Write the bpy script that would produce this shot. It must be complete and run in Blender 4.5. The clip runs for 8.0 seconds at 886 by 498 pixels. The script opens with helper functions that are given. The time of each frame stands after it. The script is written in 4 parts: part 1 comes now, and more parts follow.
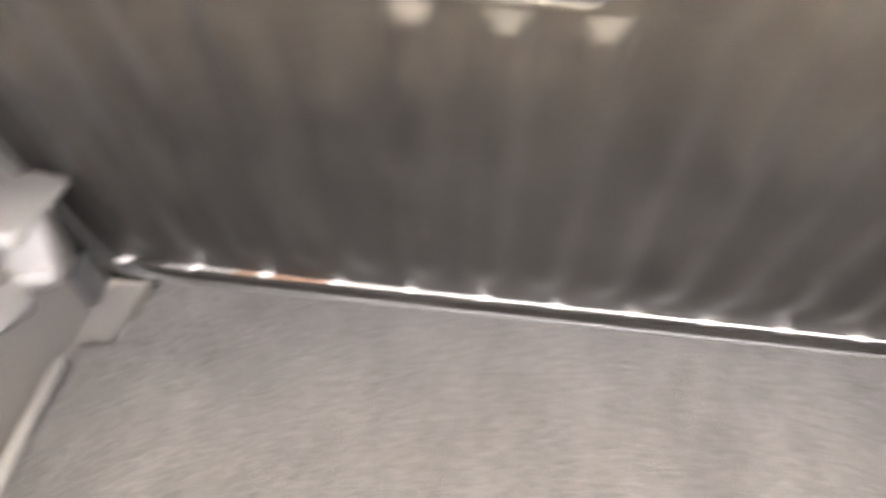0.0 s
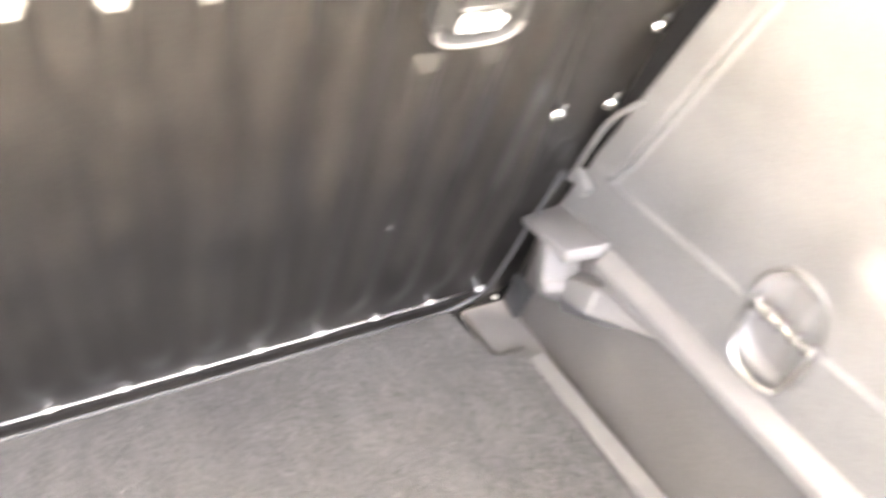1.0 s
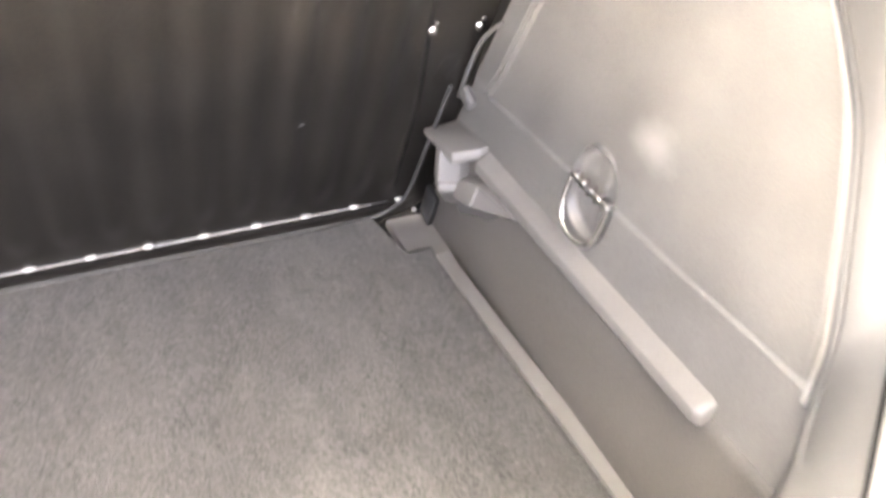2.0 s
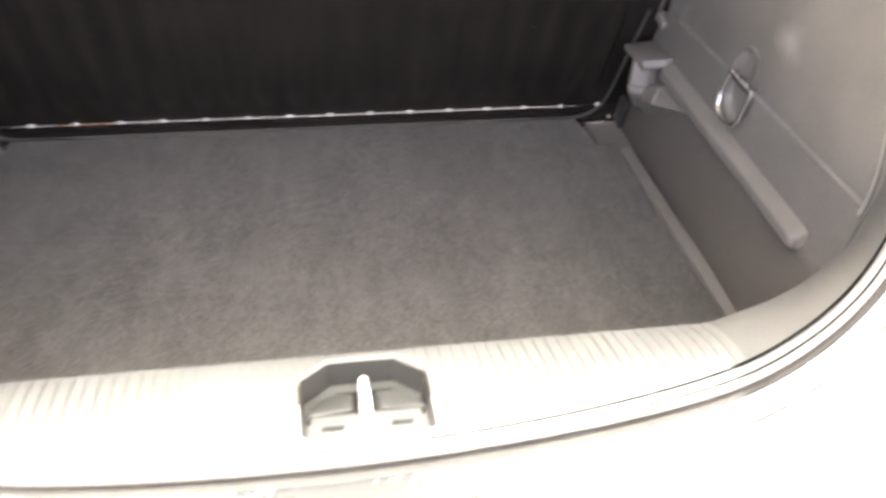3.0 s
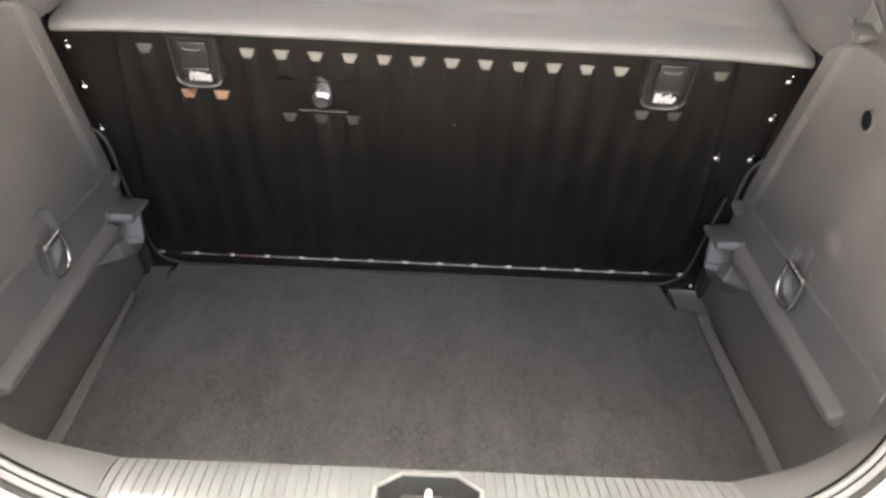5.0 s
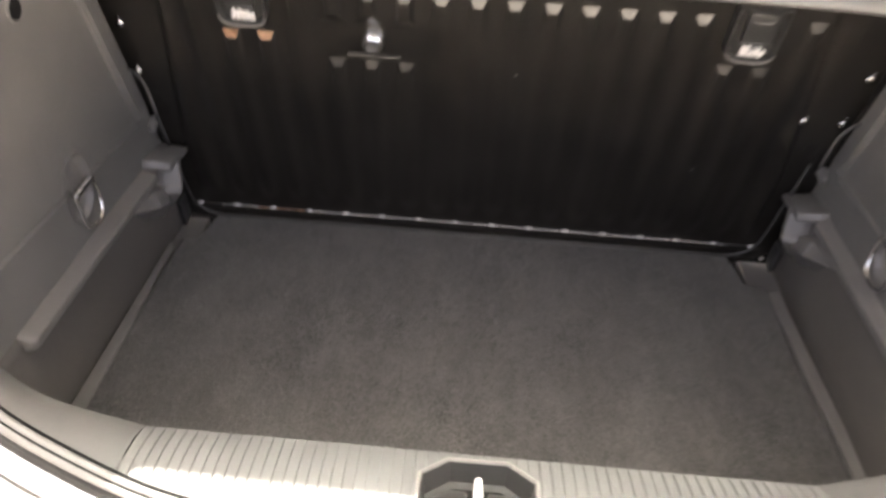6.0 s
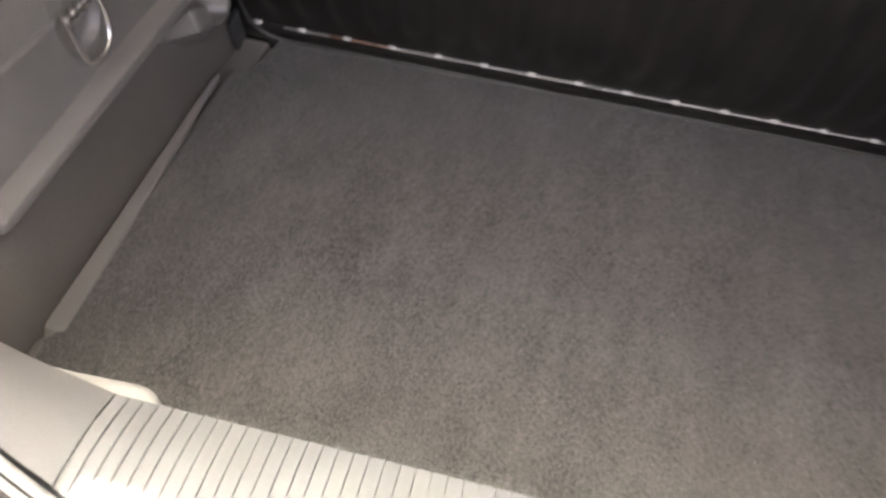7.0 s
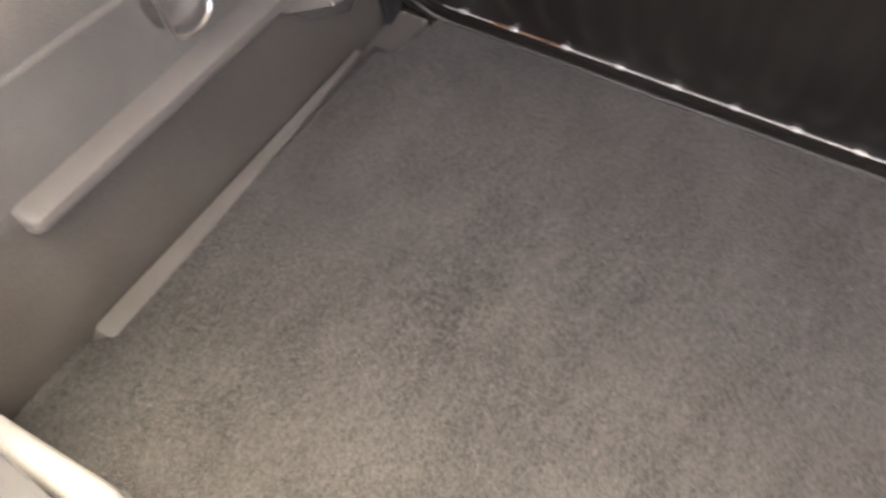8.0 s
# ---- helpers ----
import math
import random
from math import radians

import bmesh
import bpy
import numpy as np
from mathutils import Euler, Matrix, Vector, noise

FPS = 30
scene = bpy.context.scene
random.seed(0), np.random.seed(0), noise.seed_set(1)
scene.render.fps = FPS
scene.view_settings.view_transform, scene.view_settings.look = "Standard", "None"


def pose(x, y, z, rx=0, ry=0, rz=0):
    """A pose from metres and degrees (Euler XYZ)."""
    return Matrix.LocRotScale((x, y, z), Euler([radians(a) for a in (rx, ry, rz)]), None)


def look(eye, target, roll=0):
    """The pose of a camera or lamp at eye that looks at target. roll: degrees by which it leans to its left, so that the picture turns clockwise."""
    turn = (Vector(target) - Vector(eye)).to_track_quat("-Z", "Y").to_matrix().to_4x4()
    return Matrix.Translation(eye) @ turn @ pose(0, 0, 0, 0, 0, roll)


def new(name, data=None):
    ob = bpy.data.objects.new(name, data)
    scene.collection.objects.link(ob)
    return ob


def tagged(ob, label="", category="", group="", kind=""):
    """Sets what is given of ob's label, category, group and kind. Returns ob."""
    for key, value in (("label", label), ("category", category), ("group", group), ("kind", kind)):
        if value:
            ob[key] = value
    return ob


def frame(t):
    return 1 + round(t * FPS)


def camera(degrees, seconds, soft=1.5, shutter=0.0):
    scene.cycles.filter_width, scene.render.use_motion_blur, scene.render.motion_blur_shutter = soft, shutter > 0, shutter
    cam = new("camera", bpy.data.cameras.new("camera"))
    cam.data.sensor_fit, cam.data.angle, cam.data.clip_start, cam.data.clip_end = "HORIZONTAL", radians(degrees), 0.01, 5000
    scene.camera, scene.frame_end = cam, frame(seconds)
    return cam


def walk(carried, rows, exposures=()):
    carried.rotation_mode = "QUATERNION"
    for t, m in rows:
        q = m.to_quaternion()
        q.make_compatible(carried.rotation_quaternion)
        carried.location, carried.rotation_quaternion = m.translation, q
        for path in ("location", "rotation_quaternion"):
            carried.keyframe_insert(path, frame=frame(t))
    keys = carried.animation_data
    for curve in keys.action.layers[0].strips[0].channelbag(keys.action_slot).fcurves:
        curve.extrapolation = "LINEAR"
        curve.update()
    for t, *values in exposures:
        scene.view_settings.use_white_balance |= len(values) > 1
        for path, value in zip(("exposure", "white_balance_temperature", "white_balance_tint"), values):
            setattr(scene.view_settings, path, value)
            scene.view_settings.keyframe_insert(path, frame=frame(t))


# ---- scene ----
cam = camera(57.4, 8.0, soft=2.9, shutter=0.5)
PATH = [
    (0, (-0.152, -0.465, 0.552), (-0.27, 0.939, -0.867), 2.5),
    (0.1, (-0.123, -0.468, 0.565), (-0.116, 0.955, -0.841), 3.1),
    (0.2, (-0.094, -0.47, 0.574), (0.033, 0.956, -0.823), 3.7),
    (0.3, (-0.065, -0.479, 0.581), (0.169, 0.955, -0.793), 4.2),
    (0.5, (-0.016, -0.491, 0.598), (0.428, 0.918, -0.75), 5.5),
    (1, (0.08, -0.548, 0.633), (0.895, 0.763, -0.638), 7.3),
    (1.2, (0.101, -0.569, 0.644), (0.995, 0.718, -0.599), 7.5),
    (2.3, (0.095, -0.863, 0.667), (0.78, 0.508, -0.618), 7.8),
    (2.5, (0.064, -0.916, 0.678), (0.669, 0.472, -0.629), 7.8),
    (3, (-0.013, -1.101, 0.723), (0.312, 0.368, -0.596), 4.5),
    (3.5, (-0.024, -1.184, 0.768), (0.13, 0.351, -0.506), 3.5),
    (4, (0.003, -1.219, 0.81), (0.087, 0.393, -0.371), 3.8),
    (4.5, (0.011, -1.231, 0.846), (0.065, 0.458, -0.222), 3.6),
    (5.8, (0.005, -1.209, 0.827), (-0.027, 0.46, -0.274), 3.1),
    (6, (-0.004, -1.154, 0.804), (-0.066, 0.469, -0.363), 3.4),
    (6.5, (-0.037, -0.974, 0.742), (-0.152, 0.475, -0.631), 4.8),
    (7, (-0.049, -0.871, 0.696), (-0.252, 0.395, -0.839), 5.3),
    (7.5, (-0.051, -0.732, 0.619), (-0.408, 0.389, -0.998), 4.7),
    (8, (-0.056, -0.672, 0.622), (-0.635, 0.342, -1.002), -0.3),
]
walk(cam, [(t, look(eye, target, roll)) for t, eye, target, roll in PATH],
     exposures=[(0.0, 6.87, 7950, 7.2), (0.5, 7.25, 7850, 7.4), (1.0, 6.92, 7480, 7.5), (1.2, 6.75, 7420, 7.5), (2.5, 5.6, 7440, 9.5), (3.0, 4.9, 7270, 9), (3.5, 4.35, 7280, 8.7), (4.0, 4.12, 6920, 6.8), (4.5, 4.15, 6970, 6.8), (5.8, 4.17, 7080, 8.3), (6.0, 3.97, 7440, 10), (6.3, 3.12, 7490, 11), (6.5, 3.88, 7560, 11.5), (7.0, 4.46, 7380, 11), (7.5, 4.53, 7630, 11.5), (8.0, 5.0, 7780, 11.5)])

# ---- light: clear sky, high sun ahead of the car, shining through the raised tailgate's window ----
SUN_ELEV = radians(80)
world = bpy.data.worlds.new("sky")
scene.world = world
world.use_nodes = True
wn = world.node_tree.nodes
sky = wn.new("ShaderNodeTexSky")
sky.sky_type, sky.sun_disc = "NISHITA", False
sky.air_density, sky.dust_density, sky.ozone_density = 0.3, 8.0, 0.0
sky.sun_elevation, sky.sun_rotation = SUN_ELEV, radians(0)
wn["Background"].inputs["Strength"].default_value = 0.15
world.node_tree.links.new(sky.outputs["Color"], wn["Background"].inputs["Color"])
sun = new("sun", bpy.data.lights.new("sun", "SUN"))
sun.data.energy, sun.data.angle, sun.data.color = 2.8, radians(0.53), (1.0, 1.0, 0.995)
sun.matrix_world = look((0, 4 * math.cos(SUN_ELEV), 4 * math.sin(SUN_ELEV)), (0, 0, 0))


# ---- materials ----
def material(name, base, rough=0.5, metal=0.0, vary=0.12, grain=400.0, bump=0.1, stain=6.0, coat=0.0, spec=0.5, rough_vary=0.1):
    m = bpy.data.materials.new(name)
    m.use_nodes = True
    n, l = m.node_tree.nodes, m.node_tree.links
    b = n["Principled BSDF"]
    co = n.new("ShaderNodeTexCoord")
    fine, broad = n.new("ShaderNodeTexNoise"), n.new("ShaderNodeTexNoise")
    fine.inputs["Scale"].default_value, broad.inputs["Scale"].default_value = grain, stain
    fine.inputs["Detail"].default_value, broad.inputs["Detail"].default_value = 3.0, 5.0
    mix = n.new("ShaderNodeMath"); mix.operation = "ADD"
    half = n.new("ShaderNodeMath"); half.operation = "MULTIPLY"; half.inputs[1].default_value = 0.5
    for tex in (fine, broad):
        l.new(co.outputs["Object"], tex.inputs["Vector"])
    l.new(fine.outputs["Fac"], mix.inputs[0]); l.new(broad.outputs["Fac"], mix.inputs[1])
    l.new(mix.outputs[0], half.inputs[0])
    ramp = n.new("ShaderNodeMapRange")
    ramp.inputs["From Min"].default_value, ramp.inputs["From Max"].default_value = 0.3, 0.7
    ramp.inputs["To Min"].default_value, ramp.inputs["To Max"].default_value = 1 - vary, 1 + vary
    l.new(half.outputs[0], ramp.inputs["Value"])
    tone = n.new("ShaderNodeVectorMath"); tone.operation = "SCALE"
    tone.inputs[0].default_value = base
    l.new(ramp.outputs[0], tone.inputs["Scale"])
    l.new(tone.outputs[0], b.inputs["Base Color"])
    rr = n.new("ShaderNodeMapRange")
    rr.inputs["From Min"].default_value, rr.inputs["From Max"].default_value = 0.3, 0.7
    rr.inputs["To Min"].default_value, rr.inputs["To Max"].default_value = max(0.02, rough - rough_vary), min(1, rough + rough_vary)
    l.new(broad.outputs["Fac"], rr.inputs["Value"])
    b.inputs["Roughness"].default_value = rough
    if rough_vary:
        l.new(rr.outputs[0], b.inputs["Roughness"])
    b.inputs["Metallic"].default_value = metal
    b.inputs["Coat Weight"].default_value = coat
    b.inputs["Coat Roughness"].default_value = 0.24
    b.inputs["Specular IOR Level"].default_value = spec
    bp = n.new("ShaderNodeBump")
    bp.inputs["Strength"].default_value, bp.inputs["Distance"].default_value = bump, 0.002
    l.new(fine.outputs["Fac"], bp.inputs["Height"]); l.new(bp.outputs[0], b.inputs["Normal"])
    return m


def carpet_material():
    """Needle felt: fine fibres, short brushed clumps and faint broad wear."""
    m = bpy.data.materials.new("carpet")
    m.use_nodes = True
    n, l = m.node_tree.nodes, m.node_tree.links
    b = n["Principled BSDF"]
    co = n.new("ShaderNodeTexCoord")
    total = None
    for scale, stretch, turn, weight, detail in ((800, (1, 0.7, 1), 0.45, 1.5, 2), (330, (1.0, 0.6, 1), 0.45, 1.05, 3), (60, (1.0, 0.5, 1), -0.55, 0.30, 3),
                                                 (24, (1.0, 0.4, 1), -0.35, 0.33, 3), (11, (1.0, 0.5, 1), 0.85, 0.40, 3), (6, (1, 0.8, 1), 0.2, 0.24, 3)):
        mp, tx, mu = n.new("ShaderNodeMapping"), n.new("ShaderNodeTexNoise"), n.new("ShaderNodeMath")
        mp.inputs["Scale"].default_value, mp.inputs["Rotation"].default_value = stretch, (0, 0, turn)
        tx.inputs["Scale"].default_value, tx.inputs["Detail"].default_value = scale, detail
        tx.inputs["Distortion"].default_value = 0.9 if scale in (11, 24, 60) else 0.0
        mu.operation, mu.inputs[1].default_value, mu.inputs[2].default_value = "MULTIPLY_ADD", weight, 0.0
        l.new(co.outputs["Object"], mp.inputs["Vector"]); l.new(mp.outputs[0], tx.inputs["Vector"]); l.new(tx.outputs["Fac"], mu.inputs[0])
        if total:
            l.new(total.outputs[0], mu.inputs[2])
        total = mu
    ramp = n.new("ShaderNodeValToRGB")
    ramp.color_ramp.elements[0].position, ramp.color_ramp.elements[1].position = 0.39, 0.65
    ramp.color_ramp.elements[0].color, ramp.color_ramp.elements[1].color = (0.0152, 0.0147, 0.0140, 1), (0.1240, 0.1175, 0.1108, 1)
    half = n.new("ShaderNodeMath"); half.operation = "MULTIPLY"; half.inputs[1].default_value = 0.272
    l.new(total.outputs[0], half.inputs[0]); l.new(half.outputs[0], ramp.inputs["Fac"]); l.new(ramp.outputs["Color"], b.inputs["Base Color"])
    bp = n.new("ShaderNodeBump")
    bp.inputs["Strength"].default_value, bp.inputs["Distance"].default_value = 0.62, 0.003
    l.new(total.outputs[0], bp.inputs["Height"]); l.new(bp.outputs[0], b.inputs["Normal"])
    b.inputs["Roughness"].default_value, b.inputs["Specular IOR Level"].default_value = 0.95, 0.15
    b.inputs["Sheen Weight"].default_value, b.inputs["Sheen Roughness"].default_value = 0.15, 0.5
    return m


CARPET = carpet_material()
PLASTIC = material("grey_plastic", (0.1125, 0.1075, 0.0995), 0.38, vary=0.26, grain=600, bump=0.3, stain=14, rough_vary=0.03)
# trim plastic again, darkened for the weaker light on the corners' slope
CORNER = material("shaded_corner_plastic", (0.066, 0.0648, 0.063), 0.6, vary=0.12, grain=700, bump=0.2, stain=9, spec=0.35)
MOULD = material("moulded_plastic", (0.136, 0.127, 0.1175), 0.42, vary=0.14, grain=600, bump=0.15, stain=14, rough_vary=0.03)
TRIM = material("trim_plastic", (0.086, 0.0848, 0.0828), 0.62, vary=0.12, grain=700, bump=0.2, stain=9, spec=0.35)
DARK = material("dark_plastic", (0.03, 0.03, 0.03), 0.45, vary=0.15, grain=700, bump=0.1)
ORANGE_REFLECTION = material("orange_reflection_paint", (0.22, 0.118, 0.066), 0.34, metal=0.25, vary=0.4, grain=300, bump=0.05, stain=40, coat=0.4)
EDGE_GREY = material("grey_edge_paint", (0.046, 0.045, 0.043), 0.42, vary=0.35, grain=300, bump=0.03, stain=20)
PAINT = material("black_paint", (0.0103, 0.0091, 0.0077), 0.32, vary=0.6, grain=300, bump=0.012, stain=11, rough_vary=0, coat=0.38)
CHROME = material("chrome", (0.75, 0.74, 0.72), 0.18, metal=1.0, vary=0.06, grain=300, bump=0.02, rough_vary=0.06)
SKIRT = material("skirt_plastic", (0.20, 0.193, 0.18), 0.5, vary=0.1, grain=400, bump=0.05)
DIRT_SHADE = material("dirty_shaded_flange", (0.0105, 0.0095, 0.0078), 0.8, vary=0.5, grain=250, bump=0.3, stain=25)
PALE = material("pale_plastic", (0.6, 0.59, 0.57), 0.45, vary=0.06, grain=500, bump=0.05)
RUBBER = material("rubber", (0.085, 0.083, 0.08), 0.5, vary=0.15, grain=500, bump=0.08)
BODY = material("body_paint", (0.48, 0.474, 0.462), 0.32, metal=0.55, vary=0.05, grain=900, bump=0.02, stain=3, coat=0.8)
FELT = material("shelf_felt", (0.20, 0.198, 0.192), 0.85, vary=0.2, grain=500, bump=0.3)
SHADED_TRIM = material("shaded_side_trim", (0.0795, 0.0725, 0.0645), 0.66, vary=0.34, grain=500, bump=0.22, stain=12)
LOCK = material("lock_plastic", (0.0166, 0.0162, 0.0157), 0.6, spec=0.3, vary=0.15, grain=500, bump=0.1)
BLACK = material("black_void", (0.006, 0.006, 0.006), 0.9, vary=0.2, spec=0.05)
GLASS = bpy.data.materials.new("window_glass")
GLASS.use_nodes = True
gb = GLASS.node_tree.nodes["Principled BSDF"]
gb.inputs["Base Color"].default_value = (0.12, 0.125, 0.12, 1)
gb.inputs["Transmission Weight"].default_value, gb.inputs["Roughness"].default_value, gb.inputs["IOR"].default_value = 1.0, 0.0, 1.45
ZINC = material("zinc", (0.78, 0.77, 0.75), 0.3, metal=0.35, vary=0.05, grain=300, bump=0.02)
DIMPLE = material("dimple_glint_steel", (0.50, 0.49, 0.47), 0.22, metal=1.0, vary=0.15, grain=300, bump=0.02, rough_vary=0)
STRIP = material("strip_plastic", (0.125, 0.117, 0.109), 0.48, vary=0.16, grain=650, bump=0.2, stain=14)
STEEL = material("bolt_and_glint_steel", (0.46, 0.45, 0.43), 0.26, metal=0.6, vary=0.15, grain=300, bump=0.02)
CONCRETE = material("concrete", (0.355, 0.337, 0.312), 0.9, vary=0.2, grain=40, bump=0.4, stain=1.2)


# ---- mesh helpers ----
XC = 0.007                                   # the boot's middle


def thing(name, at, label, category, group="", kind=""):
    ob = new(name)
    ob.location = at
    ob.empty_display_size = 0.05
    return tagged(ob, label, category, group, kind)


def place_of(ob):
    p = Vector(ob.location)
    while ob.parent:
        ob = ob.parent
        p += Vector(ob.location)
    return p


def finish(name, bm, mat, smooth=True):
    bmesh.ops.recalc_face_normals(bm, faces=bm.faces)
    me = bpy.data.meshes.new(name)
    bm.to_mesh(me)
    bm.free()
    me.materials.append(mat)
    if smooth:
        me.shade_smooth()
    return me


def part(name, bm, mat, parent, label="", smooth=True, thick=0.0, edge=35):
    """One mesh under a thing or part; vertices are given in the world."""
    base = place_of(parent)
    bmesh.ops.translate(bm, verts=bm.verts, vec=-base)
    ob = new(name, finish(name, bm, mat, smooth))
    ob.parent = parent
    if smooth:
        ob.data.set_sharp_from_angle(angle=radians(edge))
    if thick:
        mod = ob.modifiers.new("thickness", "SOLIDIFY")
        mod.thickness, mod.offset = abs(thick), -1 if thick > 0 else 1
    return tagged(ob, label) if label else ob


def face_inwards(me, s):
    """Turns an open side sheet's faces towards the boot's middle."""
    if sum(p.normal.x * p.area for p in me.polygons) * s > 0:
        me.flip_normals()


def structure(name, bm, mat, label, category, smooth=True, thick=0.0, edge=35):
    ob = new(name, finish(name, bm, mat, smooth))
    if smooth:
        ob.data.set_sharp_from_angle(angle=radians(edge))
    if thick:
        mod = ob.modifiers.new("thickness", "SOLIDIFY")
        mod.thickness, mod.offset = abs(thick), -1 if thick > 0 else 1
    return tagged(ob, label, category, kind="structure")


def grid(rows, bm=None, closed=False):
    """A sheet over rows of points."""
    bm = bm or bmesh.new()
    vs = [[bm.verts.new(p) for p in row] for row in rows]
    n = len(vs[0])
    for a, b in zip(vs, vs[1:]):
        for i in range(n if closed else n - 1):
            j = (i + 1) % n
            bm.faces.new((a[i], a[j], b[j], b[i]))
    return bm


def box(size, at=(0, 0, 0), turn=None, bevel=0.0, bm=None, segs=2):
    out = bm or bmesh.new()
    tmp = bmesh.new()
    bmesh.ops.create_cube(tmp, size=1)
    bmesh.ops.scale(tmp, vec=size, verts=tmp.verts)
    if bevel:
        bmesh.ops.bevel(tmp, geom=tmp.edges[:], offset=bevel, segments=segs, affect="EDGES", profile=0.5)
    m = Matrix.Translation(at) @ (turn.to_4x4() if turn else Matrix())
    bmesh.ops.transform(tmp, matrix=m, verts=tmp.verts)
    me = bpy.data.meshes.new("tmp")
    tmp.to_mesh(me)
    tmp.free()
    out.from_mesh(me)
    bpy.data.meshes.remove(me)
    return out


def prism(outline, depth, at, ux, uy, bevel=0.0, bm=None):
    """A plate: outline in (ux, uy), extruded along their cross product by depth, from the plane at."""
    out = bm or bmesh.new()
    tmp = bmesh.new()
    ux, uy = Vector(ux).normalized(), Vector(uy).normalized()
    n = ux.cross(uy)
    low = [tmp.verts.new(Vector(at) + ux * a + uy * b) for a, b in outline]
    high = [tmp.verts.new(Vector(at) + ux * a + uy * b + n * depth) for a, b in outline]
    tmp.faces.new(low[::-1])
    top = tmp.faces.new(high)
    k = len(low)
    for i in range(k):
        j = (i + 1) % k
        tmp.faces.new((low[i], low[j], high[j], high[i]))
    if bevel:
        bmesh.ops.bevel(tmp, geom=top.edges[:], offset=bevel, segments=2, affect="EDGES", profile=0.5)
    me = bpy.data.meshes.new("tmp")
    tmp.to_mesh(me)
    tmp.free()
    out.from_mesh(me)
    bpy.data.meshes.remove(me)
    return out


def sweep(path, section, normals=None, bm=None, closed=False, cap=True):
    """A section of (side, up) pairs swept along a path; up follows normals."""
    bm = bm or bmesh.new()
    pts = [Vector(p) for p in path]
    k = len(pts)
    rows = []
    for i, p in enumerate(pts):
        if closed:
            t = pts[(i + 1) % k] - pts[i - 1]
        else:
            t = pts[min(i + 1, k - 1)] - pts[max(i - 1, 0)]
        t.normalize()
        up = Vector(normals[i] if normals else (0, 0, 1))
        side = t.cross(up).normalized()
        up = side.cross(t).normalized()
        rows.append([p + side * a + up * b for a, b in section])
    if closed:
        rows.append(rows[0])
    vs = [[bm.verts.new(p) for p in row] for row in rows]
    for a, b in zip(vs, vs[1:]):
        for i in range(len(section)):
            j = (i + 1) % len(section)
            bm.faces.new((a[i], a[j], b[j], b[i]))
    if cap and not closed:
        bm.faces.new(vs[0][::-1])
        bm.faces.new(vs[-1])
    if closed:
        bmesh.ops.remove_doubles(bm, verts=bm.verts, dist=1e-6)
    return bm


def ring_of(r, n=10, sx=1.0, sy=1.0):
    return [(sx * r * math.cos(2 * math.pi * i / n), sy * r * math.sin(2 * math.pi * i / n)) for i in range(n)]


def spline(points, n):
    """n points along a smooth curve through a few control points."""
    p = [Vector(q) for q in points]
    p = [2 * p[0] - p[1], *p, 2 * p[-1] - p[-2]]
    segs = len(p) - 3
    out = []
    for i in range(n):
        u = i / (n - 1) * segs
        k = min(int(u), segs - 1)
        u -= k
        a, b, c, d = p[k:k + 4]
        out.append(0.5 * (2 * b + (c - a) * u + (2 * a - 5 * b + 4 * c - d) * u * u + (3 * b - a - 3 * c + d) * u ** 3))
    return out


def smooth(a, b, x):
    t = min(1.0, max(0.0, (x - a) / (b - a)))
    return t * t * (3 - 2 * t)


def mirror(points, s):
    return [Vector((XC + s * p[0], p[1], p[2])) for p in points]


# ---- floor ----
floor = structure("floor", box((1.12, 0.80, 0.02), (XC, -0.30, -0.022)), BLACK, "dark moulded boot floor pan under the carpet", "floor")


def boot_mat():
    """Carpeted board: notched at both far corners, softly uneven."""
    ob = thing("boot_mat", (XC, -0.32, 0), "dark grey needle-felt carpet mat covering the boot floor", "mat")
    xs = np.linspace(-0.488, 0.488, 121)
    rows = []
    for v in np.linspace(0, 1, 81):
        row = []
        for x in xs:
            back = 0.004 - 0.085 * (smooth(0.428, 0.450, x) + smooth(0.448, 0.462, -x))
            y = -0.655 + (back + 0.655) * v
            z = 0.0018 * noise.noise((x * 7, y * 7, 3)) + 0.0006 * noise.noise((x * 40, y * 40, 1))
            row.append((XC + x - 0.009 * smooth(0.40, 0.48, x) * smooth(-0.5, -0.25, y) + math.copysign(0.014, x) * smooth(0.47, 0.488, abs(x)) * smooth(-0.515, -0.53, y), y, z))
        rows.append(row)
    part("carpet", grid(rows), CARPET, ob, thick=0.010)
    return ob


boot_mat()

# ---- curves of the hatch opening, one half each (x from the middle, y, z) ----
INNER = [(0.318, -0.652, 0.2105), (0.40, -0.639, 0.2255), (0.460, -0.614, 0.243), (0.490, -0.589, 0.260), (0.5035, -0.578, 0.280),
         (0.5035, -0.5695, 0.322), (0.5035, -0.5315, 0.42), (0.5035, -0.5055, 0.464), (0.5035, -0.4535, 0.52), (0.502, -0.3985, 0.5575), (0.49, -0.31, 0.62)]
OUTER = [(0.312, -0.7295, 0.242), (0.40, -0.6955, 0.258), (0.450, -0.664, 0.278), (0.485, -0.632, 0.302), (0.510, -0.605, 0.333),
         (0.524, -0.583, 0.375), (0.518, -0.563, 0.425), (0.505, -0.548, 0.475), (0.49, -0.535, 0.52), (0.475, -0.52, 0.57), (0.45, -0.49, 0.66)]


def half_curve(points, s, n=60, first=0.0):
    """One side of a curve; first moves its end at the sill's seam along x."""
    p = mirror(points, s)
    p[0].x += first
    return spline(p, n)


